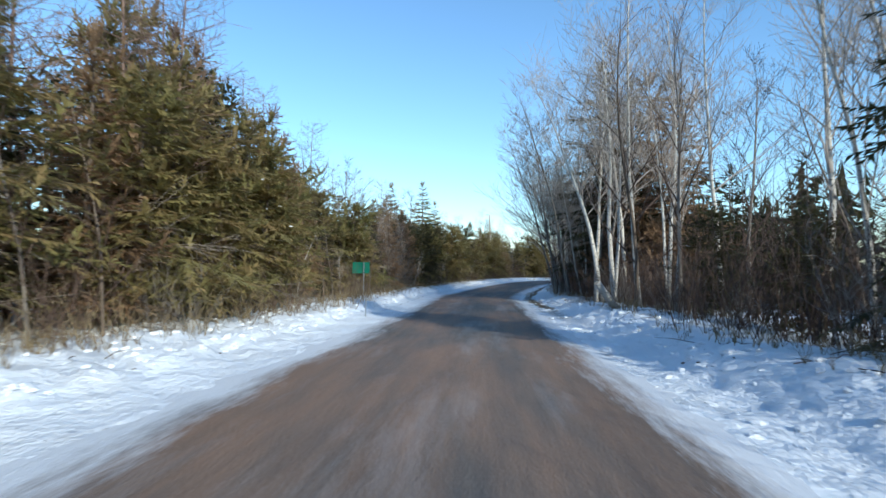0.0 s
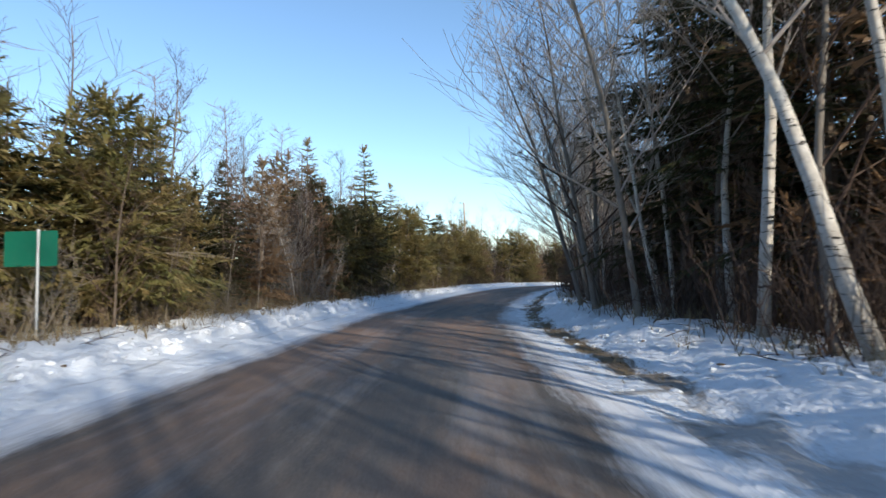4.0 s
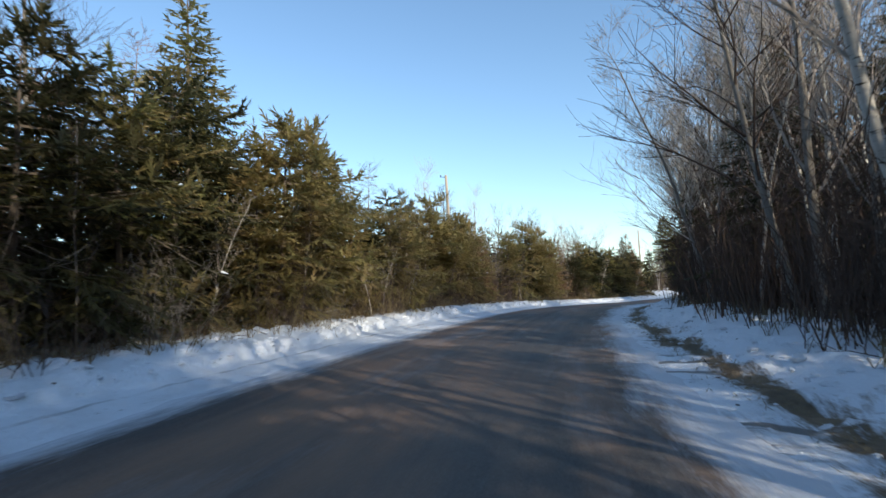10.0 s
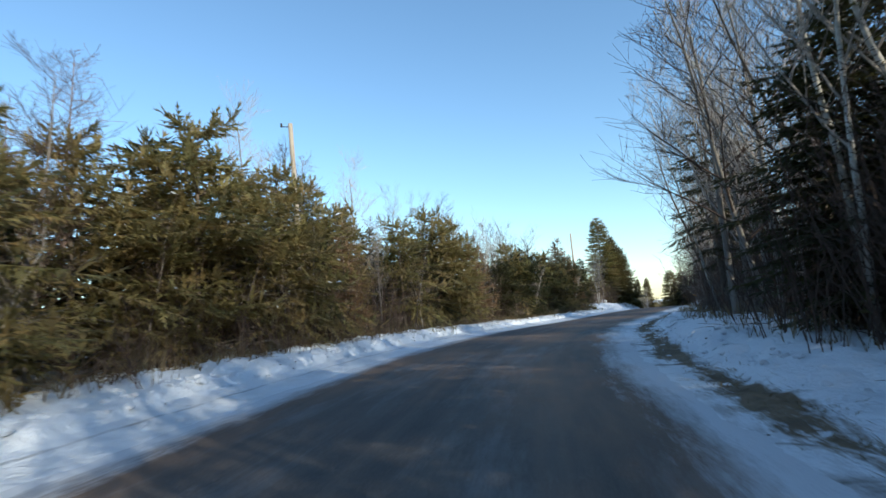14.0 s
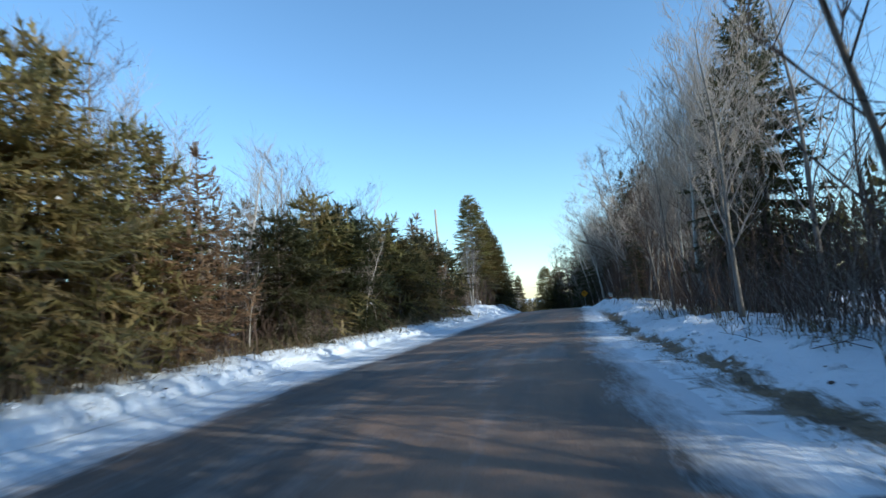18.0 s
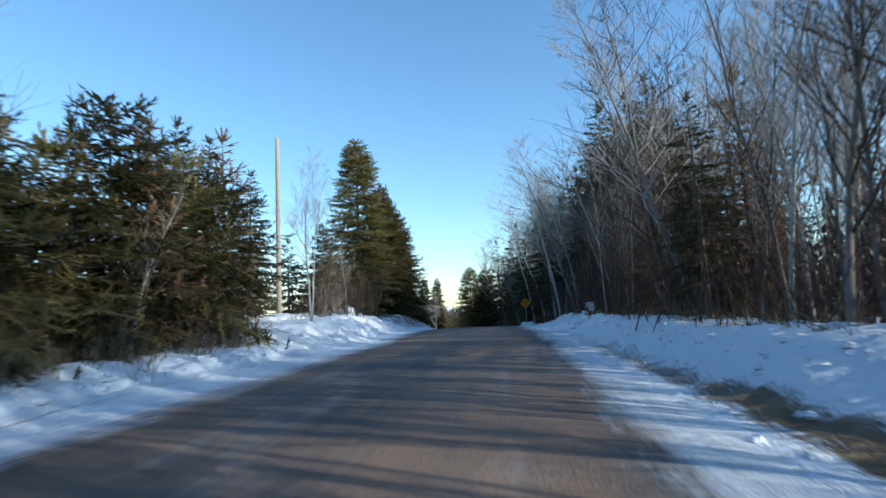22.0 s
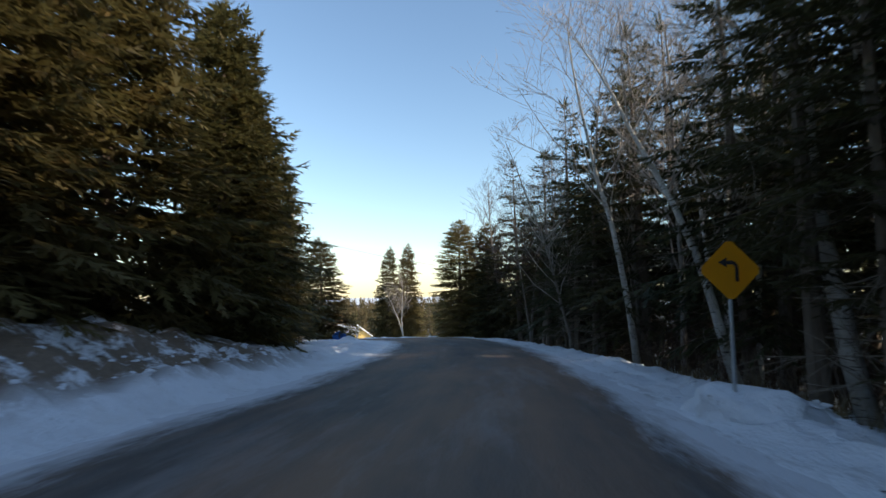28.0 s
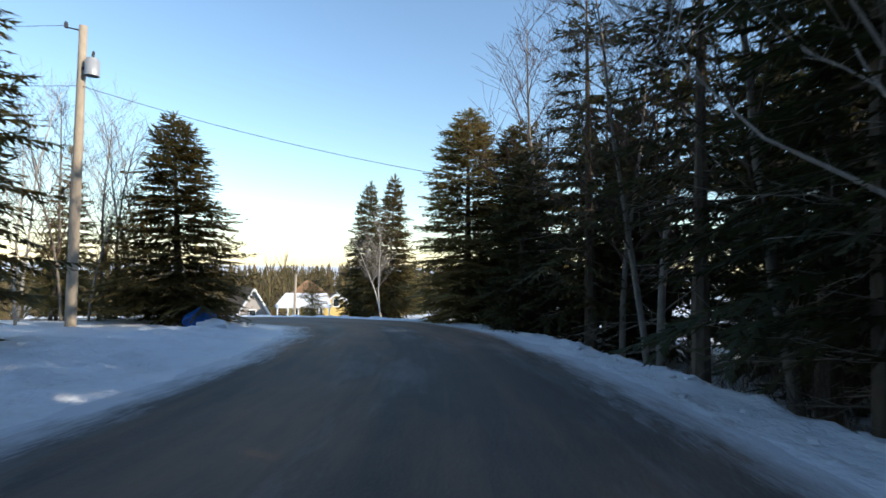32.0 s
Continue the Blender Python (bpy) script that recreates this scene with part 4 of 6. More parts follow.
# trees that stand out by themselves: kind, along, across, height
for kind, s, d, high, more in [
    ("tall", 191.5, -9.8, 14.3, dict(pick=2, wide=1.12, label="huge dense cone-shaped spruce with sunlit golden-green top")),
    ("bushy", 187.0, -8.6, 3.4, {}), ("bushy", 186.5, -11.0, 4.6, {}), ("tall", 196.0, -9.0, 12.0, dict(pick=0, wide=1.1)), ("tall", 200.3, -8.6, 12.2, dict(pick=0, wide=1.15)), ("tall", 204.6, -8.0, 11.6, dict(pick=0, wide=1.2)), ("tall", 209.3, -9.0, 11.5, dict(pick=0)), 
    ("tall", 196.0, -14.0, 8.5, dict(pick=1)), ("tall", 202.5, -12.5, 9.5, dict(pick=1)),
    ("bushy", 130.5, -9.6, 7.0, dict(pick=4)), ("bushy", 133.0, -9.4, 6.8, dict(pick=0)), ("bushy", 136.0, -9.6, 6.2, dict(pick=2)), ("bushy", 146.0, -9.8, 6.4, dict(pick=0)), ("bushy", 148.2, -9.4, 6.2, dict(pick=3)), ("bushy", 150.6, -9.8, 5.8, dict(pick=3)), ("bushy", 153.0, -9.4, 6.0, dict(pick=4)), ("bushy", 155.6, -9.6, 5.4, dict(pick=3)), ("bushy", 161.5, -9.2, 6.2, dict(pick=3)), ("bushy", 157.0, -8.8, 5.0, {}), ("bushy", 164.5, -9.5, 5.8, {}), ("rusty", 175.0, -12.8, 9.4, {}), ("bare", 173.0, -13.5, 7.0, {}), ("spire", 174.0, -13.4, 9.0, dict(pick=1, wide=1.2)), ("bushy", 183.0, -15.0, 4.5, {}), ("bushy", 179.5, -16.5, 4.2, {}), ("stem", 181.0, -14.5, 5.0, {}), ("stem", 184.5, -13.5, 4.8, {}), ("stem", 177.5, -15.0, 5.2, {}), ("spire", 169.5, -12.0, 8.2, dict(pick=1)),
    ("spire", 98.8, -11.3, 11.6, dict(pick=0)), ("spire", 91.3, -12.0, 10.2, dict(pick=0)), ("spire", 112.5, -16.0, 11.0, dict(pick=0)),
    ("tall", 147.2, 8.2, 12.5, dict(pick=1, wide=0.9, label="tall dark spruce with layered boughs")), ("spire", 183.0, 8.4, 12.5, dict(pick=1)), ("spire", 176.0, 9.0, 10.5, dict(pick=1)), ("tall", 179.0, 10.5, 9.5, dict(pick=1, wide=0.8)),
    ("birch", 66.0, 5.2, 12.5, dict(pick=0)), ("birch", 62.4, 5.8, 12.5, dict(pick=2)), ("birch", 61.6, 6.6, 11.5, dict(pick=3)), ("birch", 69.0, 5.2, 12.5, dict(pick=1)), ("birch", 67.4, 6.4, 13.0, dict(pick=2)),
    ("thin", 75.5, 6.4, 15.5, dict(pick=1, wide=1.15, label="very tall dark ragged spruce above the birches")), ("rusty", 71.0, 8.4, 13.0, {}), ("birch", 64.6, 5.4, 12.0, dict(pick=4)), ("birch", 58.0, 7.4, 10.5, dict(pick=2)), ("birch", 46.5, 8.2, 10.5, dict(pick=1)), ("birch", 49.5, 7.4, 10.5, dict(pick=3)), ("bare", 52.0, 8.6, 10.0, {}), ("birch", 54.4, 8.0, 10.5, dict(pick=1)), ("stem", 51.0, 7.2, 9.0, dict(pick=1)), ("stem", 47.6, 7.4, 8.5, dict(pick=1)), ("bare", 68.2, 5.8, 10.0, {}), ("thin", 70.5, 7.4, 12.5, dict(pick=1)), ("rusty", 68.0, 8.8, 12.0, {}), ("thin", 72.5, 6.9, 12.0, dict(pick=0)), ("bushy", 57.8, 6.8, 3.4, dict(pick=3)), ("bushy", 53.5, 7.6, 3.0, dict(pick=3)), ("birch", 98.5, 6.0, 10.5, dict(pick=3)), ("birch", 101.5, 7.2, 11.0, dict(pick=1)), ("birch", 104.0, 6.2, 10.5, dict(pick=3)), ("birch", 107.0, 6.8, 10.5, dict(pick=1)), ("birch", 103.0, 8.4, 11.0, dict(pick=3)),
    ("arch", 73.5, 4.4, 12.5, dict(pick=0)), ("arch", 77.0, 4.0, 12.0, dict(pick=1)), ("arch", 81.5, 4.2, 12.5, dict(pick=0)), ("arch", 88.5, 5.2, 10.0, dict(pick=1)),
    ("bushy", 57.5, -10.4, 8.4, dict(pick=3, wide=0.72)), ("bushy", 55.2, -11.0, 9.2, dict(pick=1, wide=0.7)), ("bushy", 59.8, -10.6, 7.8, dict(pick=3, wide=0.7)), ("rusty", 58.5, -10.8, 9.6, {}), ("rusty", 61.0, -9.0, 8.0, {}), ("rusty", 55.0, -9.4, 8.6, {}), ("rusty", 63.5, -9.6, 7.6, {}), ("rusty", 84.5, -10.4, 7.6, {}), ("rusty", 86.5, -10.8, 8.2, {}), ("rusty", 88.5, -10.6, 7.8, {}), ("rusty", 91.0, -10.8, 7.4, {}),
    ("brush", 80.2, -8.6, 3.2, dict(pick=3)), ("brush", 82.0, -9.0, 3.6, dict(pick=3)), ("brush", 83.8, -8.7, 3.4, dict(pick=3)), ("brush", 85.4, -8.9, 3.2, dict(pick=3)), ("bare", 82.5, -8.8, 5.4, {}), ("bare", 84.0, -9.2, 6.0, {}), ("bare", 85.6, -8.8, 5.2, {}), ("bare", 81.0, -9.4, 5.8, {}), ("larch", 87.0, -11.6, 9.6, {}), ("larch", 90.0, -12.0, 9.2, {}), ("thin", 72.5, 8.0, 12.0, {}), ("spire", 76.0, 8.0, 11.0, {}),
    ("tall", 47.0, 7.0, 10.0, dict(pick=1)), ("thin", 77.8, 6.6, 12.5, dict(pick=1, wide=1.2)),
    ("bare", 80.0, 4.6, 10.5, dict(pick=0)), ("birch", 82.0, 5.0, 9.5, dict(pick=0)), ("birch", 92.5, 5.0, 10.5, dict(pick=0)), ("bare", 96.5, 5.2, 11.0, dict(pick=0)), ("birch", 100.0, 5.6, 10.0, dict(pick=2)),
    ("spire", 101.5, 6.0, 8.0, dict(pick=1, wide=1.3)), ("spire", 112.3, 5.5, 7.3, dict(pick=1, wide=1.45)), ("birch", 111.0, 5.2, 9.5, dict(pick=3)), ("birch", 124.5, 5.4, 10.0, dict(pick=3)),
    ("clump", 150.0, 7.0, 11.5, dict(pick=0, wide=0.62)), ("clump", 154.0, 7.0, 11.5, dict(pick=1, wide=0.58)), ("clump", 157.5, 7.4, 10.5, dict(pick=0, wide=0.62)), ("clump", 161.5, 6.8, 8.5, dict(pick=1, wide=0.6)), ("clump", 152.0, 9.0, 12.0, dict(pick=0, wide=0.7)), ("clump", 147.6, 7.2, 11.0, dict(pick=1, wide=0.6)), ("rusty", 165.0, 6.8, 7.0, {}), ("rusty", 168.0, 6.4, 6.4, {}), ("rusty", 171.5, 6.9, 7.4, {}),
    ("arch", 79.5, 4.6, 11.5, dict(pick=0)), ("arch", 84.5, 4.8, 10.5, dict(pick=1)), ("arch", 97.0, 5.0, 11.0, dict(pick=1)), ("arch", 104.5, 4.8, 10.0, dict(pick=0)),
    ("arch", 117.0, 5.4, 10.5, dict(pick=1)), ("arch", 165.5, 5.4, 11.0, dict(pick=0)), ("arch", 168.5, 5.8, 11.5, dict(pick=1)), ("arch", 183.5, 5.6, 11.0, dict(pick=0)), ("arch", 213.0, 5.0, 10.5, dict(pick=0)), ("arch", 219.0, 4.6, 9.5, dict(pick=1)),
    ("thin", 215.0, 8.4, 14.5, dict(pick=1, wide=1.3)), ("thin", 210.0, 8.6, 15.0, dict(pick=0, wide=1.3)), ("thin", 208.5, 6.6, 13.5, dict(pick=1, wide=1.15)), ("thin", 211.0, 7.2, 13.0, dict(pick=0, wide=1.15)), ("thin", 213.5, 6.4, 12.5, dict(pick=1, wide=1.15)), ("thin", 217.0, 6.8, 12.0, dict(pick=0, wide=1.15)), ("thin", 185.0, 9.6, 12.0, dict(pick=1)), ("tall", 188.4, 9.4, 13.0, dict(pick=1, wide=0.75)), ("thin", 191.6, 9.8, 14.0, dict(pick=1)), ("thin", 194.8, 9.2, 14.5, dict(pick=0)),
    ("birch", 188.3, 5.3, 10.5, dict(pick=4, label="forked leafless birch with peeling white bark")), ("bare", 188.0, 5.6, 10.5, {}), ("birch", 191.5, 5.4, 11.0, dict(pick=2)), ("birch", 197.4, 6.2, 13.0, dict(pick=4, wide=1.35, label="thick forked birch with peeling white bark")), ("birch", 196.9, 6.7, 12.5, dict(pick=2, wide=1.2)), ("birch", 200.9, 6.0, 11.5, dict(pick=0, wide=1.1, turn=-70)), ("birch", 201.5, 6.8, 10.0, dict(pick=1)),
]:
    plant(kind, s, d, high, **more)

for s, d, high in [(52.0, -8.8, 10.5), (53.4, -8.2, 10.0), (54.5, -9.4, 10.2), (46.4, -9.6, 10.6), (48.0, -9.2, 10.6), (50.0, -9.8, 10.4), (58.5, -10.4, 10.0), (61.0, -10.4, 9.4), (63.5, -10.4, 9.5), (69.0, -10.6, 9.6), (77.5, -11.0, 9.0), (84.5, -11.4, 8.8), (94.0, -11.5, 9.2), (119.5, -12.2, 9.0), (123.0, -12.8, 8.8), (128.5, -13.0, 9.2), (133.0, -13.2, 8.4), (137.0, -13.0, 8.6), (146.5, -12.5, 8.0)]:
    plant("larch" if high > 9.3 else "bare", s, d, high)

for s in np.arange(136, 156, 1.5):
    plant(plant_rng.choice(["bare", "stem"]), s, -10.2 - plant_rng.uniform(0, 2.5), plant_rng.uniform(7.2, 8.8), pick=plant_rng.choice([0, 1]))

# the wood on both sides
DEEP, THICKET = [], []
for s in np.arange(150, 204, 1.3):
    DEEP.append((plant_rng.choice(["back", "back", "stem"]), s, -24 - plant_rng.uniform(0, 14), plant_rng.uniform(4.0, 6.0)))
for s in np.arange(112, 164, 0.8):
    THICKET.append(("thicket", s, float(edge_left(s)) - 4.0 - plant_rng.uniform(0, 1.6), plant_rng.uniform(1.8, 3.2)))
for s in np.arange(186, 214, 3.1):
    DEEP.append((plant_rng.choice(["thin", "thin"]), s, float(edge_right(s)) + 6.0 + plant_rng.uniform(0, 5), plant_rng.uniform(13.0, 16.0)))
for s in np.arange(206, 233, 1.1):
    DEEP.append((plant_rng.choice(["back", "thin", "back"]), s, float(edge_right(s)) + 6.5 + plant_rng.uniform(0, 9), plant_rng.uniform(9.5, 12.5)))
for s in np.arange(38, 206, 0.9):
    THICKET.append(("thicket", s, float(edge_right(s)) + 4.0 + plant_rng.uniform(0, 2.5), plant_rng.uniform(1.8, 3.4)))
for s in np.arange(33, 168, 1.65):
    h = float(np.interp(s, [34, 46, 50, 58, 66, 75, 92, 100, 108, 120, 150, 158, 165], [7.2, 6.8, 5.8, 5.5, 5.8, 5.6, 5.8, 5.8, 5.8, 5.6, 5.6, 4.9, 5.6]))
    d = float(edge_left(s)) - (6.0 if 60 < s < 70 else 4.0) - plant_rng.uniform(0, 1.5)
    kind = plant_rng.choices(["bushy", "spire", "rusty", "bare"], [0.82, 0.06, 0.05, 0.07] if s < 120 else [0.44, 0.04, 0.36, 0.16])[0]
    # chance that a hedge spruce takes the needle copy darkened for shade
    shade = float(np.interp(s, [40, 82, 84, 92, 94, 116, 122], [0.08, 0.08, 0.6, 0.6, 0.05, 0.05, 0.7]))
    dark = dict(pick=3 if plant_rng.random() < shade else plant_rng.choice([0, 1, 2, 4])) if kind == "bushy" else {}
    if 79 < s < 86 and kind == "bushy":
        kind, dark = plant_rng.choice(["bare", "rusty"]), {}
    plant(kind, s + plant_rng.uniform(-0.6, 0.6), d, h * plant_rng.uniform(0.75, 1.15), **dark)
for s in np.arange(31, 165, 1.35):
    h = float(np.interp(s, [34, 75, 100, 150, 158, 165], [6.0, 5.2, 5.2, 5.0, 4.2, 4.8]))
    DEEP.append(("back", s, float(edge_left(s)) - 5.9 - plant_rng.uniform(0, 1.4), h * plant_rng.uniform(0.8, 1.1)))
for s in np.arange(30, 166, 2.0):
    h = float(np.interp(s, [34, 75, 100, 150, 170], [9.3, 8.0, 7.2, 7.0, 7.2]))
    d = float(edge_left(s)) - 7.6 - plant_rng.uniform(0, 3)
    rust = 0.04 if s < 120 else 0.16
    kind = plant_rng.choices(["far", "larch", "stem", "bushy", "rusty"], [0.26, 0.34, 0.26, 0.08, rust])[0]
    plant(kind, s + plant_rng.uniform(-1, 1), d, h * plant_rng.uniform(0.75, 1.15) * (1.2 if kind in ("larch", "stem") else 1))
for s in np.arange(28, 205, 2.4):
    d = -15.5 - plant_rng.uniform(0, 9) - (7 if 166 < s < 186 else 0)
    DEEP.append((plant_rng.choice(["back", "back", "larch", "stem"]), s, d, plant_rng.uniform(7.0, 9.5) - (4.4 if 164 < s < 200 else 0)))
for s in np.arange(50, 228, 1.9):
    d = float(edge_right(s)) + (3.5 if s < 194 else 3.0) + plant_rng.uniform(0, 1.8)
    if s < 194:
        kinds, weights = ["birch", "bare", "thin", "stem"], [0.24, 0.40, 0.03, 0.33]
    else:
        kinds, weights = ["thin", "bare", "birch"], [0.62, 0.24, 0.14] if s < 205 else [0.74, 0.2, 0.06]
    kind = plant_rng.choices(kinds, weights)[0]
    if 78 < s < 97 and plant_rng.random() < 0.4 or s < 72 and plant_rng.random() < 0.6:
        continue
    if s < 72 and kind == "bare":
        kind = "birch"
    if 168 < s < 184 and kind == "birch":
        kind = "stem"
    if 188 < s < 200:
        kind = "birch" if kind == "thin" and d < 5.2 else "thin" if kind == "bare" else kind
    if 135 < s < 147 and plant_rng.random() < 0.65:
        continue
    plant(kind, s + plant_rng.uniform(-0.7, 0.7), d, plant_rng.uniform(7.5, 11.0) * (0.78 if 148 < s < 178 else 1.0 if s < 194 else 1.22))
for s in np.arange(36, 228, 1.5):
    if s < 70 and plant_rng.random() < 0.88 or 138 < s < 182 and plant_rng.random() < 0.75:
        continue
    d = float(edge_right(s)) + 6.0 + plant_rng.uniform(0, 4)
    kind = plant_rng.choices(["stem", "thin", "bare", "far"], [0.55, 0.1, 0.27, 0.08] if s < 178 else [0.25, 0.4, 0.05, 0.3])[0]
    plant(kind, s, d, plant_rng.uniform(7, 11.0))
for s in np.arange(30, 228, 1.7):
    if s < 70 and plant_rng.random() < 0.93 or 134 < s < 184 and plant_rng.random() < 0.88 or s > 184 and plant_rng.random() < 0.6:
        continue
    DEEP.append((plant_rng.choices(["stem", "back", "thin"], [0.2, 0.6, 0.2])[0], s, 11 + plant_rng.uniform(0, 9), plant_rng.uniform(7, 10.5)))
for s in np.arange(78, 134, 1.3):
    DEEP.append(("back", s, 9.5 + plant_rng.uniform(0, 8), plant_rng.uniform(5.0, 7.5)))
for s in np.arange(34, 166, 1.0):
    DEEP.append(("back", s, float(edge_left(s)) - 6.5 - plant_rng.uniform(0, 6), plant_rng.uniform(4.0, 5.6)))
for s in np.arange(168, 188, 1.7):
    plant("bare" if s < 180 else "stem", s, float(edge_right(s)) + 3.8 + plant_rng.uniform(0, 2.5), plant_rng.uniform(6.5, 9.0))
for s in np.arange(163, 190, 0.8):
    DEEP.append((plant_rng.choice(["larch", "larch", "stem"]), s, float(edge_right(s)) + 4.4 + plant_rng.uniform(0, 4.0), plant_rng.uniform(4.5, 8.0)))
    THICKET.append(("thicket", s, float(edge_right(s)) + 3.8 + plant_rng.uniform(0, 1.6), plant_rng.uniform(2.8, 4.6)))
for s in np.arange(72, 132, 1.5):
    DEEP.append((plant_rng.choice(["larch", "stem"]), s, float(edge_right(s)) + 4.6 + plant_rng.uniform(0, 4.0), plant_rng.uniform(6.5, 10.0)))
for s in np.arange(126, 147, 1.6):
    DEEP.append(("thin", s, 12 + plant_rng.uniform(0, 6), plant_rng.uniform(10.0, 12.0)))
for s in np.arange(157, 186, 1.2):
    plant("stem", s, float(edge_right(s)) + 3.6 + plant_rng.uniform(0, 3.5), plant_rng.uniform(7.5, 10.5), pick=plant_rng.choice([0, 0, 1, 2]))
for s in np.arange(93, 112, 0.45):
    THICKET.append(("thicket", s, float(edge_right(s)) + 3.4 + plant_rng.uniform(0, 1.8), plant_rng.uniform(2.6, 4.2)))
for s in np.arange(179, 199, 1.05):
    DEEP.append((plant_rng.choice(["thin", "thin"]), s, float(edge_right(s)) + 5.6 + plant_rng.uniform(0, 3.5), plant_rng.uniform(12.5, 14.2)))
for s in np.arange(184, 199, 1.6):
    d = float(edge_right(s)) + 9.0 + plant_rng.uniform(0, 9)
    plant(plant_rng.choices(["tall", "thin", "far"], [0.08, 0.72, 0.2])[0], s, d, plant_rng.uniform(11.5, 14.5))
for s in np.arange(38, 222, 1.3):
    out = float(edge_right(s))
    plant("brush", s, out + 3.8 + plant_rng.uniform(0, 1.6), plant_rng.uniform(1.1, 2.6))
    THICKET.append(("thicket", s + 0.6, out + 5.2 + plant_rng.uniform(0, 3.0), plant_rng.uniform(2.4, 4.4)))
for s in np.arange(36, 167, 1.7):
    plant("brush", s, float(edge_left(s)) - 2.9 - plant_rng.uniform(0, 1.6), plant_rng.uniform(0.6, 1.8))
    THICKET.append(("thicket", s + 0.8, float(edge_left(s)) - 3.4 - plant_rng.uniform(0, 1.6), plant_rng.uniform(0.7, 1.6)))
for s in np.arange(38, 165, 2.1):
    plant("stem", s + plant_rng.uniform(-0.8, 0.8), float(edge_left(s)) - 3.3 - plant_rng.uniform(0, 1.2), plant_rng.uniform(2.2, 4.6))
for s in np.arange(37, 166, 1.25):
    plant("weeds", s + plant_rng.uniform(-0.5, 0.5), float(edge_left(s)) - 2.3 - plant_rng.uniform(0, 1.6), plant_rng.uniform(0.5, 1.2))


def woods(name, spots, seed, material, label, leafless=0.0):
    """Far woods as one mesh: many small ragged trees, some of them leafless."""
    rng = random.Random(seed)
    b = Buf()
    for x, y, z, h in spots:
        if rng.random() < leafless:
            for k in range(34):
                a, low = rng.uniform(0, 6.28), rng.uniform(0.1, 0.75)
                root = Vector((x, y, z + h * low))
                out = Vector((math.cos(a), math.sin(a), rng.uniform(0.8, 2.6))).normalized()
                b.kite(root, root + out * h * rng.uniform(0.15, 0.34), Vector((-math.sin(a), math.cos(a), 0)) * rng.uniform(0.04, 0.16))
            b.kite(Vector((x, y, z)), Vector((x, y, z + h * 0.95)), Vector((0.09, 0.05, 0)))
            continue
        wide = h * rng.uniform(0.13, 0.25)
        for k in range(13):
            u = k / 13
            r = wide * (1 - u) ** 0.75 + 0.10
            zz = z + h * (0.08 + 0.92 * u)
            for j in range(6):
                a = rng.uniform(0, 6.28)
                out = Vector((math.cos(a), math.sin(a), 0))
                side = Vector((-out.y, out.x, 0)) * r * rng.uniform(0.2, 0.5)
                c = Vector((x, y, zz + h * rng.uniform(0.0, 0.08))) + out * r * 0.1
                e = Vector((x, y, zz - h * rng.uniform(-0.03, 0.06))) + out * r * rng.uniform(0.5, 1.35)
                b.tri(c, e + side, e - side)
        b.kite(Vector((x, y, z + h * 0.8)), Vector((x, y, z + h * 1.04)), Vector((0.1, 0.06, 0)))
    ob = new(name, b.mesh(name, material))
    return tagged(ob, label, "woods", kind="stuff")


def joined(name, label, category, picks, spots):
    """One mesh of many trees of the wood's depth; spots are kind, along, across and height."""
    verts, faces, slots, mats, base = [], [], [], [], 0
    shapes = {}
    for kind, s, d, high in spots:
        k = plant_rng.choice(picks[kind])
        if (kind, k) not in shapes:
            rows = []
            for child in KINDS[kind][k].children:
                if child.name.startswith(("dead_wood", "snow_cap")):
                    continue
                me = child.data
                co = np.empty(len(me.vertices) * 3)
                me.vertices.foreach_get("co", co)
                mat = me.materials[0]
                if mat not in mats:
                    mats.append(mat)
                rows.append((co.reshape(-1, 3), [tuple(q.vertices) for q in me.polygons], mats.index(mat)))
            shapes[kind, k] = rows
        x, y, z = place(s, d)
        turn, f = plant_rng.uniform(0, 6.28), high / HIGH[kind][k]
        c, n = math.cos(turn) * f, math.sin(turn) * f
        for co, polys, slot in shapes[kind, k]:
            verts.append(np.stack([x + co[:, 0] * c - co[:, 1] * n, y + co[:, 0] * n + co[:, 1] * c, z + co[:, 2] * f], 1))
            faces += [tuple(i + base for i in q) for q in polys]
            slots += [slot] * len(polys)
            base += len(co)
    me = bpy.data.meshes.new(name)
    me.from_pydata(np.concatenate(verts).tolist(), [], faces)
    for mat in mats:
        me.materials.append(mat)
    me.polygons.foreach_set("material_index", slots)
    me.update()
    return tagged(new(name, me), label, category, kind="stuff")


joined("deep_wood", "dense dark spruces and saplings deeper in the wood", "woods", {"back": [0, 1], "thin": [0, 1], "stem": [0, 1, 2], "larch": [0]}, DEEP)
joined("deep_thicket", "brown leafless undergrowth deeper in the wood", "undergrowth", {"thicket": [0, 1, 2]}, THICKET)
for first in KINDS.pop("thicket") + KINDS.pop("back"):
    for child in list(first.children):
        bpy.data.objects.remove(child)
    bpy.data.objects.remove(first)


w_rng = random.Random(77)
spots = []
for s in np.arange(14, 232, 1.5):
    for d in (w_rng.uniform(19, 24), w_rng.uniform(24, 34), -w_rng.uniform(23, 30), -w_rng.uniform(30, 42)):
        if s > 200 or d < 0 and s > 150:
            continue
        x, y, z = place(s, d)
        spots.append((x, y, z - 0.2, w_rng.uniform(6.5, 10.0)))
for k in range(60):
    x, y = w_rng.uniform(-30, 30), w_rng.uniform(-40, -26)
    spots.append((x, y, float(ground_z(np.array([x]), np.array([y]))[0]) - 0.2, w_rng.uniform(8, 12)))
woods("wood_behind", spots, 78, M_NEEDLE_SHADED, "dense dark spruce wood behind the roadside trees")
spots = []
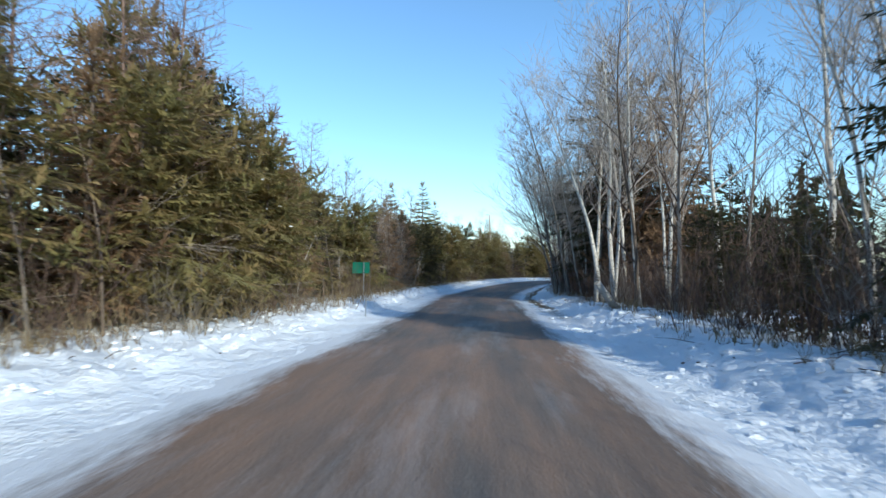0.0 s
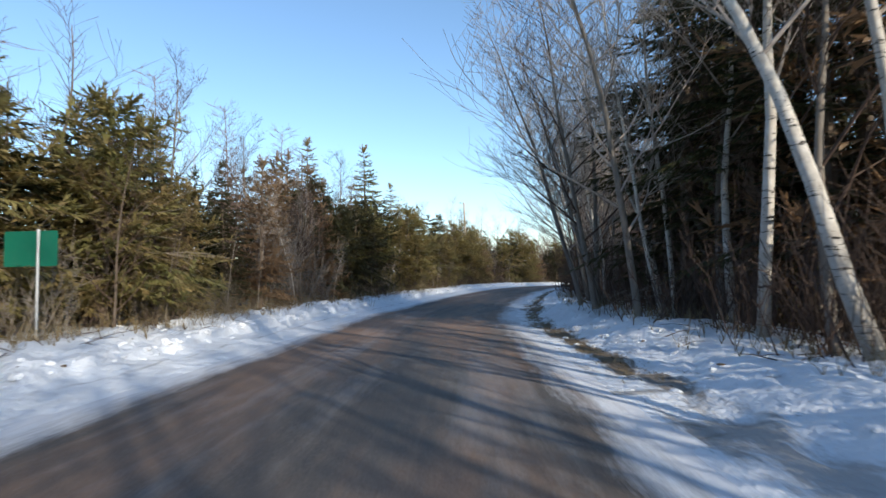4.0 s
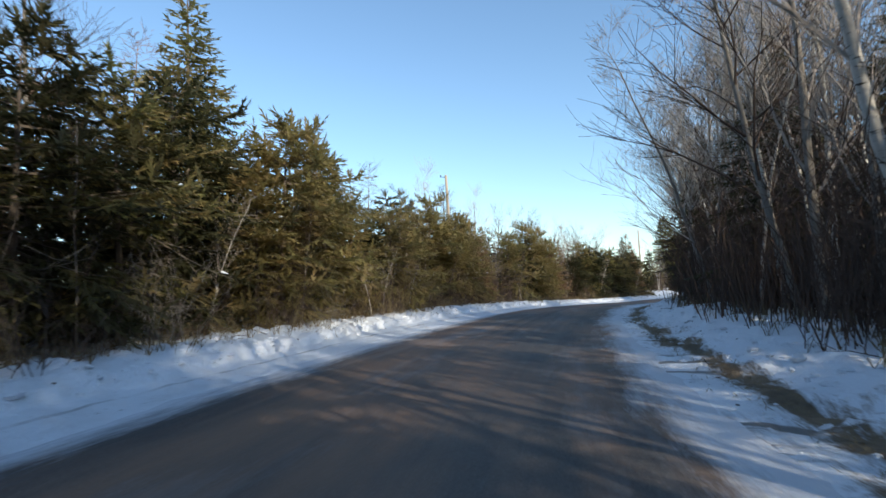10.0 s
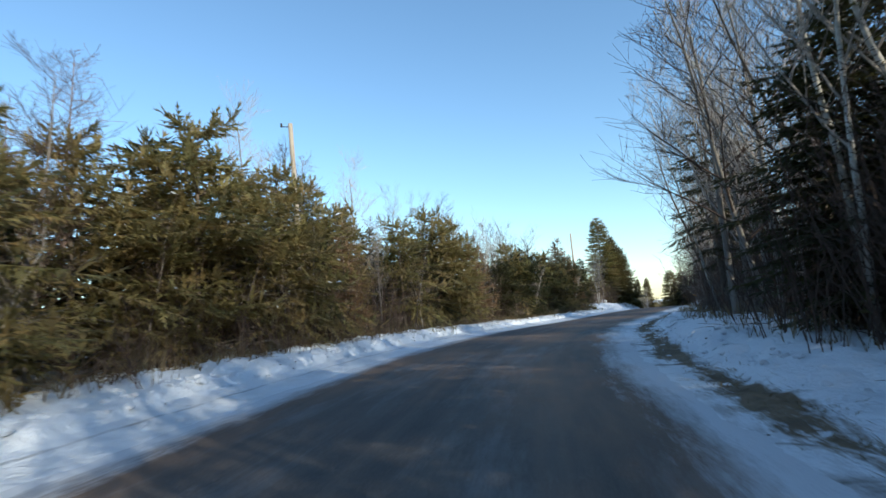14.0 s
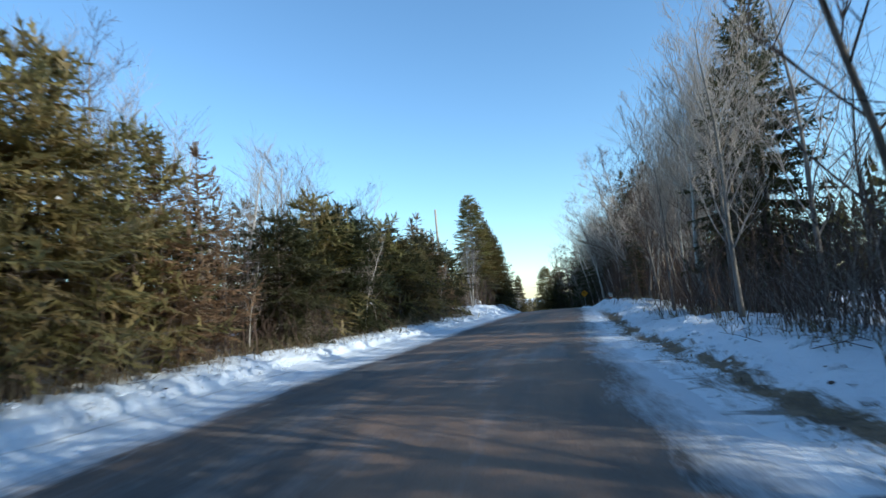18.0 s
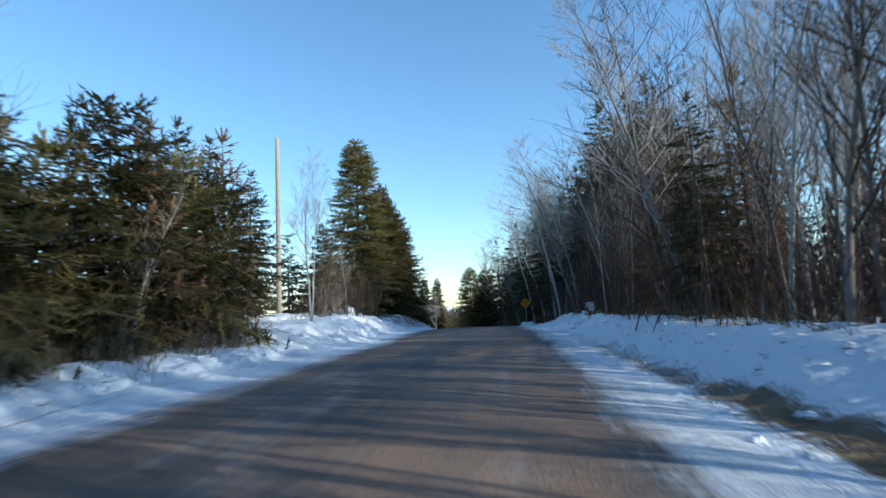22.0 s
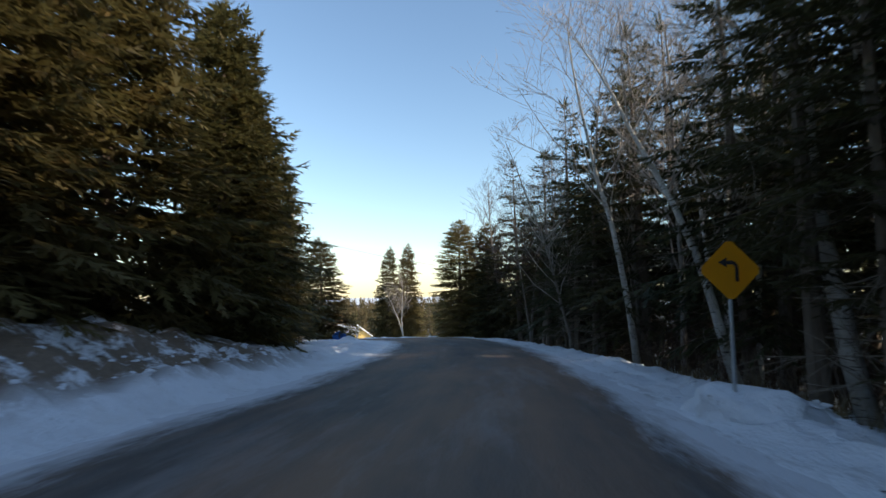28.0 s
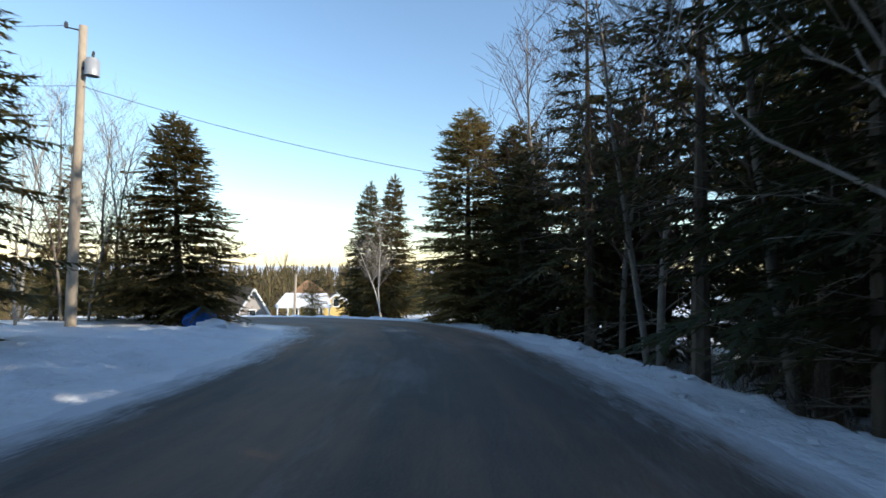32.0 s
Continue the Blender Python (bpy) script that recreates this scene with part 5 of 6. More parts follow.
for k in range(1500):
    a, r = radians(w_rng.uniform(18, 78)), 60 + 150 * math.sqrt(w_rng.random())
    x, y = 68 + r * math.cos(a + 0.35) * 1.0 - 10, 150 + r * math.sin(a + 0.35)
    if r < 95 and -3 < x - 68 - (y - 150) * 0.33 < 17:
        continue
    if y > 196:
        z = float(ground_z(np.array([x]), np.array([y]))[0])
        spots.append((x, y, z - 0.2, w_rng.uniform(7, 11.5)))
woods("valley_wood", spots, 79, M_VALLEY, "mixed olive and brown wood across the valley", 0.45)

scatter("snow_clods", "clods of ploughed snow on the road banks", M_BANK, 4200, 301, lambda r: left_bank(r) if r.random() < 0.6 else right_bank(r), clod)
scatter("earth_clods", "frozen clods of dark earth lying on the snow", M_EARTH, 260, 302, lambda r: left_bank(r) if r.random() < 0.5 else right_bank(r), lambda buf, r, q: clod(buf, r, q, 0.45))
scatter("fallen_twigs", "fallen twigs lying on the snow banks", M_TWIG, 1300, 303, far_edge, twig)
scatter("dry_grass", "flattened straw-brown grass on the road verge", M_STRAW, 3000, 304, grass_strip, blade)
scatter("dead_weeds", "dead weed stalks poking out of the snow", M_STRAW, 4200, 305, far_edge, weed)

# past the bend
for kind, x, y, high, more in [
    ("tall", 81.6, 169.3, 9.8, dict(pick=2, wide=1.45)), ("tall", 83.6, 168.4, 9.9, dict(pick=0, wide=1.5)), ("tall", 80.6, 164.2, 6.5, dict(pick=1, wide=1.2)), ("tall", 84.3, 184.0, 10.3, dict(pick=0, wide=0.95)), ("tall", 83.9, 187.6, 10.6, dict(pick=0, wide=0.9)),
    ("birch", 82.41, 180.87, 6.2, dict(pick=1)), ("birch", 82.71, 181.27, 5.4, dict(pick=0)), ("tall", 69.9, 169.3, 7.2, dict(pick=0, wide=1.5, label="single spruce with dense boughs beside the driveway")),
    ("tall", 83.0, 161.5, 9.0, dict(pick=1)), ("tall", 86.5, 172.0, 9.0, dict(pick=1)), ("bushy", 68.0, 171.5, 3.6, {}), ("bushy", 66.2, 172.0, 3.0, {}),
    ("bare", 66.0, 172.0, 7.5, dict(pick=1)), ("bare", 64.0, 171.0, 7.0, {}), ("stem", 62.5, 169.0, 7.5, dict(pick=0)), ("stem", 64.8, 170.0, 7.0, dict(pick=0)), ("stem", 67.8, 173.0, 7.2, dict(pick=2)),
    ("stem", 61.0, 172.0, 7.5, dict(pick=2)), ("spire", 60.0, 171.0, 8.0, dict(pick=1)), ("far", 56.0, 172.0, 8.0, {}), ("stem", 65.6, 168.5, 6.5, dict(pick=1)),
    ("tall", 64.4, 162.2, 10.5, dict(pick=0, wide=1.05)), ("tall", 62.7, 158.6, 11.5, dict(pick=1, wide=1.1)), ("tall", 61.6, 160.4, 11.5, dict(pick=0, wide=1.1)), ("stem", 66.5, 170.2, 7.4, dict(pick=0)), ("stem", 65.2, 171.4, 7.8, dict(pick=1)), ("stem", 68.4, 172.2, 7.6, dict(pick=0)), ("stem", 67.2, 171.0, 6.8, dict(pick=1)), ("stem", 69.0, 174.0, 7.6, dict(pick=0)), ("bare", 67.4, 173.6, 7.8, dict(pick=0)), ("spire", 66.4, 173.2, 6.5, dict(pick=0)),
    # behind the snow mound
    ("bare", 43.4, 128.7, 4.2, dict(pick=1)), ("spire", 40.8, 133.6, 8.5, dict(pick=1, wide=1.1)), ("birch", 41.3, 124.3, 6.5, dict(pick=3)), ("brush", 44.9, 131.1, 2.6, dict(pick=2)), ("brush", 45.6, 132.0, 3.0, dict(pick=0)), ("brush", 46.2, 131.9, 3.0, dict(pick=2)), ("brush", 44.3, 130.2, 2.2, dict(pick=3)), ("stem", 45.3, 131.5, 4.2, dict(pick=0)), ("stem", 45.9, 131.9, 4.6, dict(pick=1)), ("brush", 47.0, 132.7, 2.8, dict(pick=0)), ("bushy", 45.1, 134.1, 2.8, dict(pick=3)), ("brush", 42.7, 128.3, 1.6, dict(pick=1)), ("bushy", 44.3, 133.2, 2.4, dict(pick=3)), ("brush", 47.6, 133.6, 2.4, dict(pick=2)),
    ("bushy", 87.5, 188.0, 4.0, {}), ("bushy", 89.0, 190.5, 4.5, {}), ("bushy", 91.0, 186.0, 5.0, {}), ("bushy", 80.5, 189.5, 3.0, {}),
]:
    plant_at(kind, x, y, float(ground_z(np.array([x]), np.array([y]))[0]), high, **more)


# ---- poles, signs and other made things ----
def paint(name, colour, rough=0.6, metal=0.0, wear=(0.12, 0.10, 0.08), amount=0.35, scale=7.0):
    m = Mat(name, rough, metal)
    p = m.coord("Object")
    m.colour(m.mix(m.math("MULTIPLY", m.noise(p, scale, 5, 0.7, 0.48, 0.72), amount), colour, wear))
    return m.bump(m.noise(p, scale * 5, 4), 0.25, 0.01).m


M_POLE = bark_material("weathered_pole_wood", (0.52, 0.43, 0.33), (0.36, 0.29, 0.22), 14.0)
M_STEEL = paint("galvanised_steel", (0.45, 0.46, 0.47), 0.45, 0.8, (0.3, 0.3, 0.3))
M_CAN = paint("transformer_grey", (0.42, 0.43, 0.45), 0.4, 0.2, (0.4, 0.4, 0.4), 0.2)
M_DARKMETAL = paint("dark_fittings", (0.05, 0.05, 0.055), 0.6, 0.3)
M_WIRE = paint("cable", (0.06, 0.06, 0.065), 0.6)
M_YELLOW = paint("sign_yellow", (0.70, 0.33, 0.015), 0.45, 0, (0.45, 0.25, 0.05), 0.2)
M_BLACK = paint("sign_black", (0.015, 0.015, 0.016), 0.6)
M_GREEN = paint("sign_green", (0.012, 0.13, 0.08), 0.5, 0, (0.04, 0.14, 0.09), 0.4)
M_RED = paint("rusty_red_paint", (0.42, 0.07, 0.03), 0.7, 0, (0.2, 0.07, 0.04), 0.5)
M_WHITE = paint("white_paint", (0.78, 0.78, 0.77), 0.6, 0, (0.5, 0.48, 0.45), 0.25)
M_WEATHERED = paint("weathered_boards", (0.52, 0.51, 0.48), 0.8, 0, (0.3, 0.27, 0.24), 0.5)
M_SHINGLE = paint("brown_shingles", (0.27, 0.155, 0.085), 0.9, 0, (0.16, 0.10, 0.07), 0.6, 3.0)
M_CREAM = paint("cream_yellow_siding", (0.66, 0.47, 0.17), 0.7, 0, (0.5, 0.36, 0.15), 0.3)
M_GREYSIDING = paint("grey_siding", (0.36, 0.33, 0.31), 0.7)
M_PANE = Mat("window_glass", 0.08).colour((0.03, 0.035, 0.04)).m
M_TARP = paint("blue_tarpaulin", (0.03, 0.13, 0.42), 0.4, 0, (0.02, 0.07, 0.25), 0.4)
M_CUT = bark_material("cut_wood", (0.62, 0.50, 0.36), (0.45, 0.34, 0.23), 20.0)


def height(x, y):
    return float(ground_z(np.array([x]), np.array([y]))[0])


def pole_at(x, y, top, lean, arms, label):
    """A round wooden pole; lean is the shift of its head."""
    z = height(x, y)
    post = new("utility_pole")
    post.location = (x, y, z)
    h = top - z
    b = Buf()
    b.tube([Vector((lean[0] * t, lean[1] * t, -0.4 + (h + 0.4) * t)) for t in (0, 0.3, 0.6, 0.85, 1)], [0.15, 0.14, 0.125, 0.112, 0.105], 12)
    part("shaft", b, M_POLE, post, smooth=True)
    head = Vector((lean[0], lean[1], h))
    if arms:
        b = Buf()
        b.tube([head + Vector((0, 0, -0.15)), head + Vector((-0.42, 0.1, -0.10))], [0.025, 0.02], 6)
        part("bracket", b, M_DARKMETAL, post)
        b = Buf()
        b.tube([head + Vector((-0.42, 0.1, -0.12)), head + Vector((-0.42, 0.1, 0.0)), head + Vector((-0.42, 0.1, 0.06))], [0.05, 0.055, 0.03], 8)
        part("insulator", b, M_DARKMETAL, post)
    tagged(post, label, "pole", "utility poles")
    return post, head


pole_at(7.6, 85.9, 9.0, (-0.25, 0.0), True, "leaning bare wooden utility pole above the spruces")
pole_at(42.2, 132.6, 9.6, (0.0, 0.0), False, "straight pale wooden utility pole behind the snow bank")
far_pole, far_head = pole_at(66.95, 167.8, 4.85, (0.05, -0.4), True, "wooden utility pole carrying a transformer, beside a driveway")
b = Buf()
for z0, z1, r in ((-1.45, -1.0, 0.19), (-1.0, -0.94, 0.15)):
    b.tube([far_head + Vector((0.26, -0.12, z0)), far_head + Vector((0.26, -0.12, z1))], [r, r], 14)
can = part("transformer", b, M_CAN, far_pole, "light grey transformer can", True)
b = Buf()
b.tube([far_head + Vector((0.26, -0.12, -0.94)), far_head + Vector((0.27, -0.12, -0.80)), far_head + Vector((0.28, -0.12, -0.72))], [0.035, 0.045, 0.02], 8)
part("bushing", b, M_DARKMETAL, far_pole)
b = Buf()
b.box(far_head.x + 0.12, far_head.y - 0.06, far_head.z - 1.25, 0.22, 0.06, 0.08)
part("hanger", b, M_DARKMETAL, far_pole)


def wire(a, b_, sag, r=0.008):
    b = Buf()
    a, b_ = Vector(a), Vector(b_)
    pts = [a.lerp(b_, t) + Vector((0, 0, -4 * sag * t * (1 - t))) for t in np.linspace(0, 1, 17)]
    b.tube(pts, [r] * len(pts), 4)
    ob = new("overhead_wire", b.mesh("overhead_wire", M_WIRE))
    tagged(ob, "thin dark overhead wire hung from the utility pole", "wire", "overhead wires")


wire((67.0, 167.4, 3.1), (83.0, 160.0, 0.3), 0.55)
wire((67.0, 167.4, 3.1), (52.0, 176.0, 4.2), 0.4)
wire((66.6, 167.5, 4.8), (52.0, 175.8, 5.2), 0.3)


def road_sign():
    """A diamond warning sign with a bent arrow to the left."""
    x, y = 64.0, 136.75
    z = height(x, y)
    sign = new("warning_sign")
    sign.matrix_basis = pose(x, y, z, 0, 0, -32)
    h = -0.6 - z
    b = Buf()
    b.tube([Vector((0, 0.03, -0.3)), Vector((0, 0.03, h + 0.25))], [0.03, 0.028], 8)
    part("post", b, M_STEEL, sign)
    r = 0.40
    bm = bmesh.new()
    corners = []
    for k in range(4):
        a0 = radians(90 * k)
        for da in (-6, 6):
            a = a0 + radians(da)
            corners.append(bm.verts.new((r * math.sin(a), -0.012, h + r * math.cos(a))))
    bm.faces.new(corners)
    bmesh.ops.solidify(bm, geom=bm.faces[:], thickness=0.006)
    me = bpy.data.meshes.new("plate")
    bm.to_mesh(me)
    bm.free()
    me.materials.append(M_YELLOW)
    plate = new("plate", me)
    plate.parent = sign
    tagged(plate, "faded yellow diamond plate")
    b = Buf()
    y0 = -0.024
    b.box(0.085, y0, h - 0.06, 0.05, 0.004, 0.20)
    line = [(0.085, 0.04), (0.07, 0.085), (0.03, 0.105), (-0.06, 0.105)]
    for (ax, az), (bx, bz) in zip(line, line[1:]):
        d = Vector((bx - ax, 0, bz - az))
        n = Vector((-d.z, 0, d.x)).normalized() * 0.025
        base = len(b.v)
        for px, pz in ((ax, az), (bx, bz)):
            b.v += [Vector((px, y0, h + pz)) + n, Vector((px, y0, h + pz)) - n]
        b.f.append((base, base + 1, base + 3, base + 2))
    b.tri(Vector((-0.17, y0, h + 0.105)), Vector((-0.05, y0, h + 0.175)), Vector((-0.05, y0, h + 0.035)))
    arrow = new("arrow", b.mesh("arrow", M_BLACK))
    arrow.parent = plate
    tagged(arrow, "black bent arrow")
    tagged(sign, "yellow diamond road sign with a black bent arrow on a post", "road sign")


road_sign()


def name_board():
    """A small green board on a thin steel post, seen edge-on to the wood."""
    x, y = -4.1, 28.2
    z = height(x, y)
    sign = new("green_sign")
    sign.matrix_basis = pose(x, y, z, 0, 0, -6)
    b = Buf()
    b.tube([Vector((0.08, -0.03, -0.3)), Vector((0.08, -0.03, 0.46 - z))], [0.022, 0.022], 6)
    part("post", b, M_STEEL, sign)
    b = Buf()
    b.box(-0.08, 0.012, 0.15 - z, 0.92, 0.01, 0.58)
    part("board", b, M_GREEN, sign, "blank green metal board")
    tagged(sign, "small plain green metal sign on a thin post in snow", "road sign")


name_board()


def stake(x, y, tall, label, material):
    ob = new("stake")
    ob.location = (x, y, height(x, y))
    b = Buf()
    b.tube([Vector((0, 0, -0.3)), Vector((0.02, 0, tall * 0.5)), Vector((0.03, 0.02, tall))], [0.02, 0.019, 0.016], 6)
    part("rod", b, material, ob)
    tagged(ob, label, "stake", "marker stakes")


stake(44.1, 130.8, 1.0, "thin dark marker stake in the snow bank", M_DARKMETAL)
stake(-4.6, 25.4, 0.6, "short dark marker stake in the snow", M_DARKMETAL)
stake(-2.6, 19.2, 0.7, "thin grey marker stake in the snow", M_STEEL)
stake(46.0, 132.4, 1.1, "thin brown twig-like stake on the snow mound", M_BROWN)


def mailbox():
    x, y = 52.35, 119.05
    z = height(x, y)
    box = new("mailbox")
    box.matrix_basis = pose(x, y, z, 0, 0, -38)
    h = -0.97 - z
    b = Buf()
    b.box(0, 0, (h + 0.05) / 2 - 0.15, 0.11, 0.11, h + 0.35)
    part("post", b, M_RED, box)
    b = Buf()
    b.box(0, 0, h + 0.17, 0.34, 0.30, 0.15)
    body = part("body", b, M_WEATHERED, box, "weathered grey-white wooden box")
    b = Buf()
    b.box(0, -0.155, h + 0.17, 0.30, 0.012, 0.115)
    part("door", b, M_WHITE, body, "pale hinged front")
    b = Buf()
    b.tube([Vector((-0.04, -0.165, h + 0.205)), Vector((0, -0.18, h + 0.21)), Vector((0.04, -0.165, h + 0.205))], [0.006, 0.006, 0.006], 5)
    part("handle", b, M_DARKMETAL, body)
    b = Buf()
    b.box(0.0, -0.04, h + 0.075, 0.42, 0.38, 0.022)
    part("shelf", b, M_WEATHERED, box, "grey board under the box")
    b = Buf()
    b.box(0.03, -0.13, h + 0.005, 0.24, 0.14, 0.10)
    part("newspaper_tube", b, M_WHITE, box, "white newspaper box")
    b = Buf()
    b.box(0, -0.02, h + 0.262, 0.46, 0.38, 0.025, Matrix.Rotation(radians(4), 4, "X"))
    part("roof", b, M_GREYSIDING, box, "grey board roof")
    b = Buf()
    b.tube([Vector((-0.19, -0.04, h + 0.275)), Vector((0.0, -0.03, h + 0.285)), Vector((0.19, -0.04, h + 0.275))], [0.02, 0.032, 0.02], 8)
    part("snow_cap", b, M_CAP, box, "thin crust of snow on the roof")
    tagged(box, "grey-white wooden mailbox on a rust-red post in a snow bank", "mailbox")


mailbox()


def stump(s, d, tall, r, lean, label):
    x, y, z = place(s, d)
    ob = new("stump")
    ob.location = (x, y, z)
    b = Buf()
    b.tube([Vector((lean[0] * t, lean[1] * t, tall * t)) for t in (-0.3, 0.1, 0.5, 1.0)], [r * 1.15, r * 1.05, r, r * 0.95], 12)
    part("stem", b, M_BIRCH, ob, smooth=True)
    c = Buf()
    top = Vector((lean[0], lean[1], tall))
    way = Vector((lean[0], lean[1], tall)).normalized()
    c.tube([top - way * 0.01, top + way * 0.012], [r * 0.9, r * 0.88], 12)
    part("cut_face", c, M_CUT, ob, "pale sawn cut face")
    tagged(ob, label, "stump", "cut trunks")


stump(64.1, 4.45, 0.95, 0.075, (0, 0), "short sawn-off birch stump standing in the snow")
stump(60.0, 4.45, 0.98, 0.13, (-0.78, -0.25), "thick leaning sawn-off trunk beside the road")


def log(s, d, length, r, turn):
    x, y, z = place(s, d)
    ob = new("log")
    ob.matrix_basis = pose(x, y, z + r, 0, 0, turn)
    b = Buf()
    b.tube([Vector((length * t, 0.05 * math.sin(3 * t), 0.16 * t)) for t in (-0.5, -0.2, 0.1, 0.5)], [r, r * 0.95, r * 0.85, r * 0.7], 10)
    part("stem", b, M_GREY, ob, smooth=True)
    tagged(ob, "fallen grey trunk lying between the trees", "log", "fallen trunks")


log(62.3, 6.4, 3.2, 0.09, 20)
log(88.0, 7.4, 4.0, 0.07, 60)
log(70.0, 8.2, 3.5, 0.08, -20)


def snow_lump(x, y, r, tall, seed, label="rounded heap of ploughed snow"):
    rng = random.Random(seed)
    bm = bmesh.new()
    bmesh.ops.create_icosphere(bm, subdivisions=3, radius=1)
    for v in bm.verts:
        n = noise.noise(v.co * 1.6 + Vector((seed, 0, 0))) * 0.45 + noise.noise(v.co * 4.5 + Vector((0, seed, 0))) * 0.24 + noise.noise(v.co * 9 + Vector((0, 0, seed))) * 0.08
        v.co *= 1 + n
        v.co.x *= r
        v.co.y *= r * 0.8
        v.co.z *= tall
    me = bpy.data.meshes.new("snow_mound")
    bm.to_mesh(me)
    bm.free()
    me.materials.append(M_BANK)
    me.shade_smooth()
    ob = new("snow_mound", me)
    ob.matrix_basis = pose(x, y, height(x, y), 0, 0, rng.uniform(0, 180))
    tagged(ob, label, "snow heap", "snow heaps")


for k, (x, y, r, tall) in enumerate([(45.3, 134.0, 0.9, 0.38), (44.0, 133.2, 1.2, 0.25), (42.0, 131.6, 1.3, 0.28), (40.2, 129.0, 1.0, 0.3), (46.6, 133.4, 0.6, 0.6), (46.1, 132.9, 0.5, 0.45), (63.3, 161.8, 0.55, 0.5),
                                    (70.6, 166.6, 0.6, 0.35), (51.3, 118.7, 0.5, 0.22), (64.05, 136.6, 0.9, 0.42), (54.2, 117.9, 0.9, 0.34), (55.6, 122.0, 0.7, 0.26)]):
    snow_lump(x, y, r, tall, 3 + k)


def tarp():
    bm = bmesh.new()
    bmesh.ops.create_icosphere(bm, subdivisions=3, radius=1)
    for v in bm.verts:
        n = noise.noise(v.co * 2.2) * 0.22
        fold = 0.06 * math.sin(9 * math.atan2(v.co.y, v.co.x)) * max(0, 1 - abs(v.co.z))
        v.co *= 1 + n + fold
        v.co.x, v.co.y, v.co.z = v.co.x * 0.58, v.co.y * 0.45, max(v.co.z, -0.25) * 0.5
    me = bpy.data.meshes.new("tarpaulin")
    bm.to_mesh(me)
    bm.free()
    me.materials.append(M_TARP)
    ob = new("tarpaulin", me)
    ob.matrix_basis = pose(70.4, 167.6, height(70.4, 167.6) + 0.1, 0, 0, 30)
    tagged(ob, "crumpled blue plastic tarpaulin over a small heap", "tarpaulin")


tarp()


def gable_house(x, y, turn, wide, deep, wall, ridge, label, siding):
    """A small steep-gabled cottage with a white-trimmed front."""
    z = height(x, y)
    ob = new("cottage")
    ob.matrix_basis = pose(x, y, z - 0.2, 0, 0, turn)
    b = Buf()
    b.box(0, 0, wall / 2, wide, deep, wall)
    w, d, e = wide / 2, deep / 2, 0.0
    base = len(b.v)
    b.v += [Vector((-w, -d, wall)), Vector((w, -d, wall)), Vector((0, -d, ridge)), Vector((-w, d, wall)), Vector((w, d, wall)), Vector((0, d, ridge))]
    b.f += [(base, base + 1, base + 2), (base + 3, base + 5, base + 4)]
    part("wall", b, siding, ob)
    for side in (-1, 1):
        b = Buf()
        base = len(b.v)
        o = 0.35
        for yy in (-d - o, d + o):
            for lift in (0, 0.12):
                b.v += [Vector((side * (w + 0.3), yy, wall - 0.35 + lift)), Vector((0, yy, ridge + 0.08 + lift))]
        b.f += [tuple(base + k for k in q) for q in ((0, 1, 5, 4), (2, 6, 7, 3), (0, 2, 3, 1), (4, 5, 7, 6), (0, 4, 6, 2))]
        roof = part("roof", b, M_SHINGLE if side < 0 else M_CAP, ob, "brown shingled slope" if side < 0 else "snow-covered slope")
        t = Buf()
        t.tube([Vector((side * (w + 0.3), -d - o - 0.03, wall - 0.3)), Vector((0, -d - o - 0.03, ridge + 0.1))], [0.11, 0.11], 4)
        part("bargeboard", t, M_WHITE, roof, "white bargeboard")
    b = Buf()
    b.box(0, -d - 0.02, wall + 0.55, 0.75, 0.06, 0.95)
    window = part("window", b, M_WHITE, ob, "white-framed gable window")
    b = Buf()
    b.box(0, -d - 0.055, wall + 0.55, 0.55, 0.02, 0.75)
    part("pane", b, M_PANE, window)
    tagged(ob, label, "house")


gable_house(78.5, 206.5, 8, 3.6, 5.0, 1.3, 4.2, "small grey cottage with steep white-trimmed gable in snow", M_GREYSIDING)
gable_house(88.9, 208.6, -18, 4.2, 5.0, 1.9, 3.3, "low cream-yellow cottage with a snowy roof behind spruces", M_CREAM)


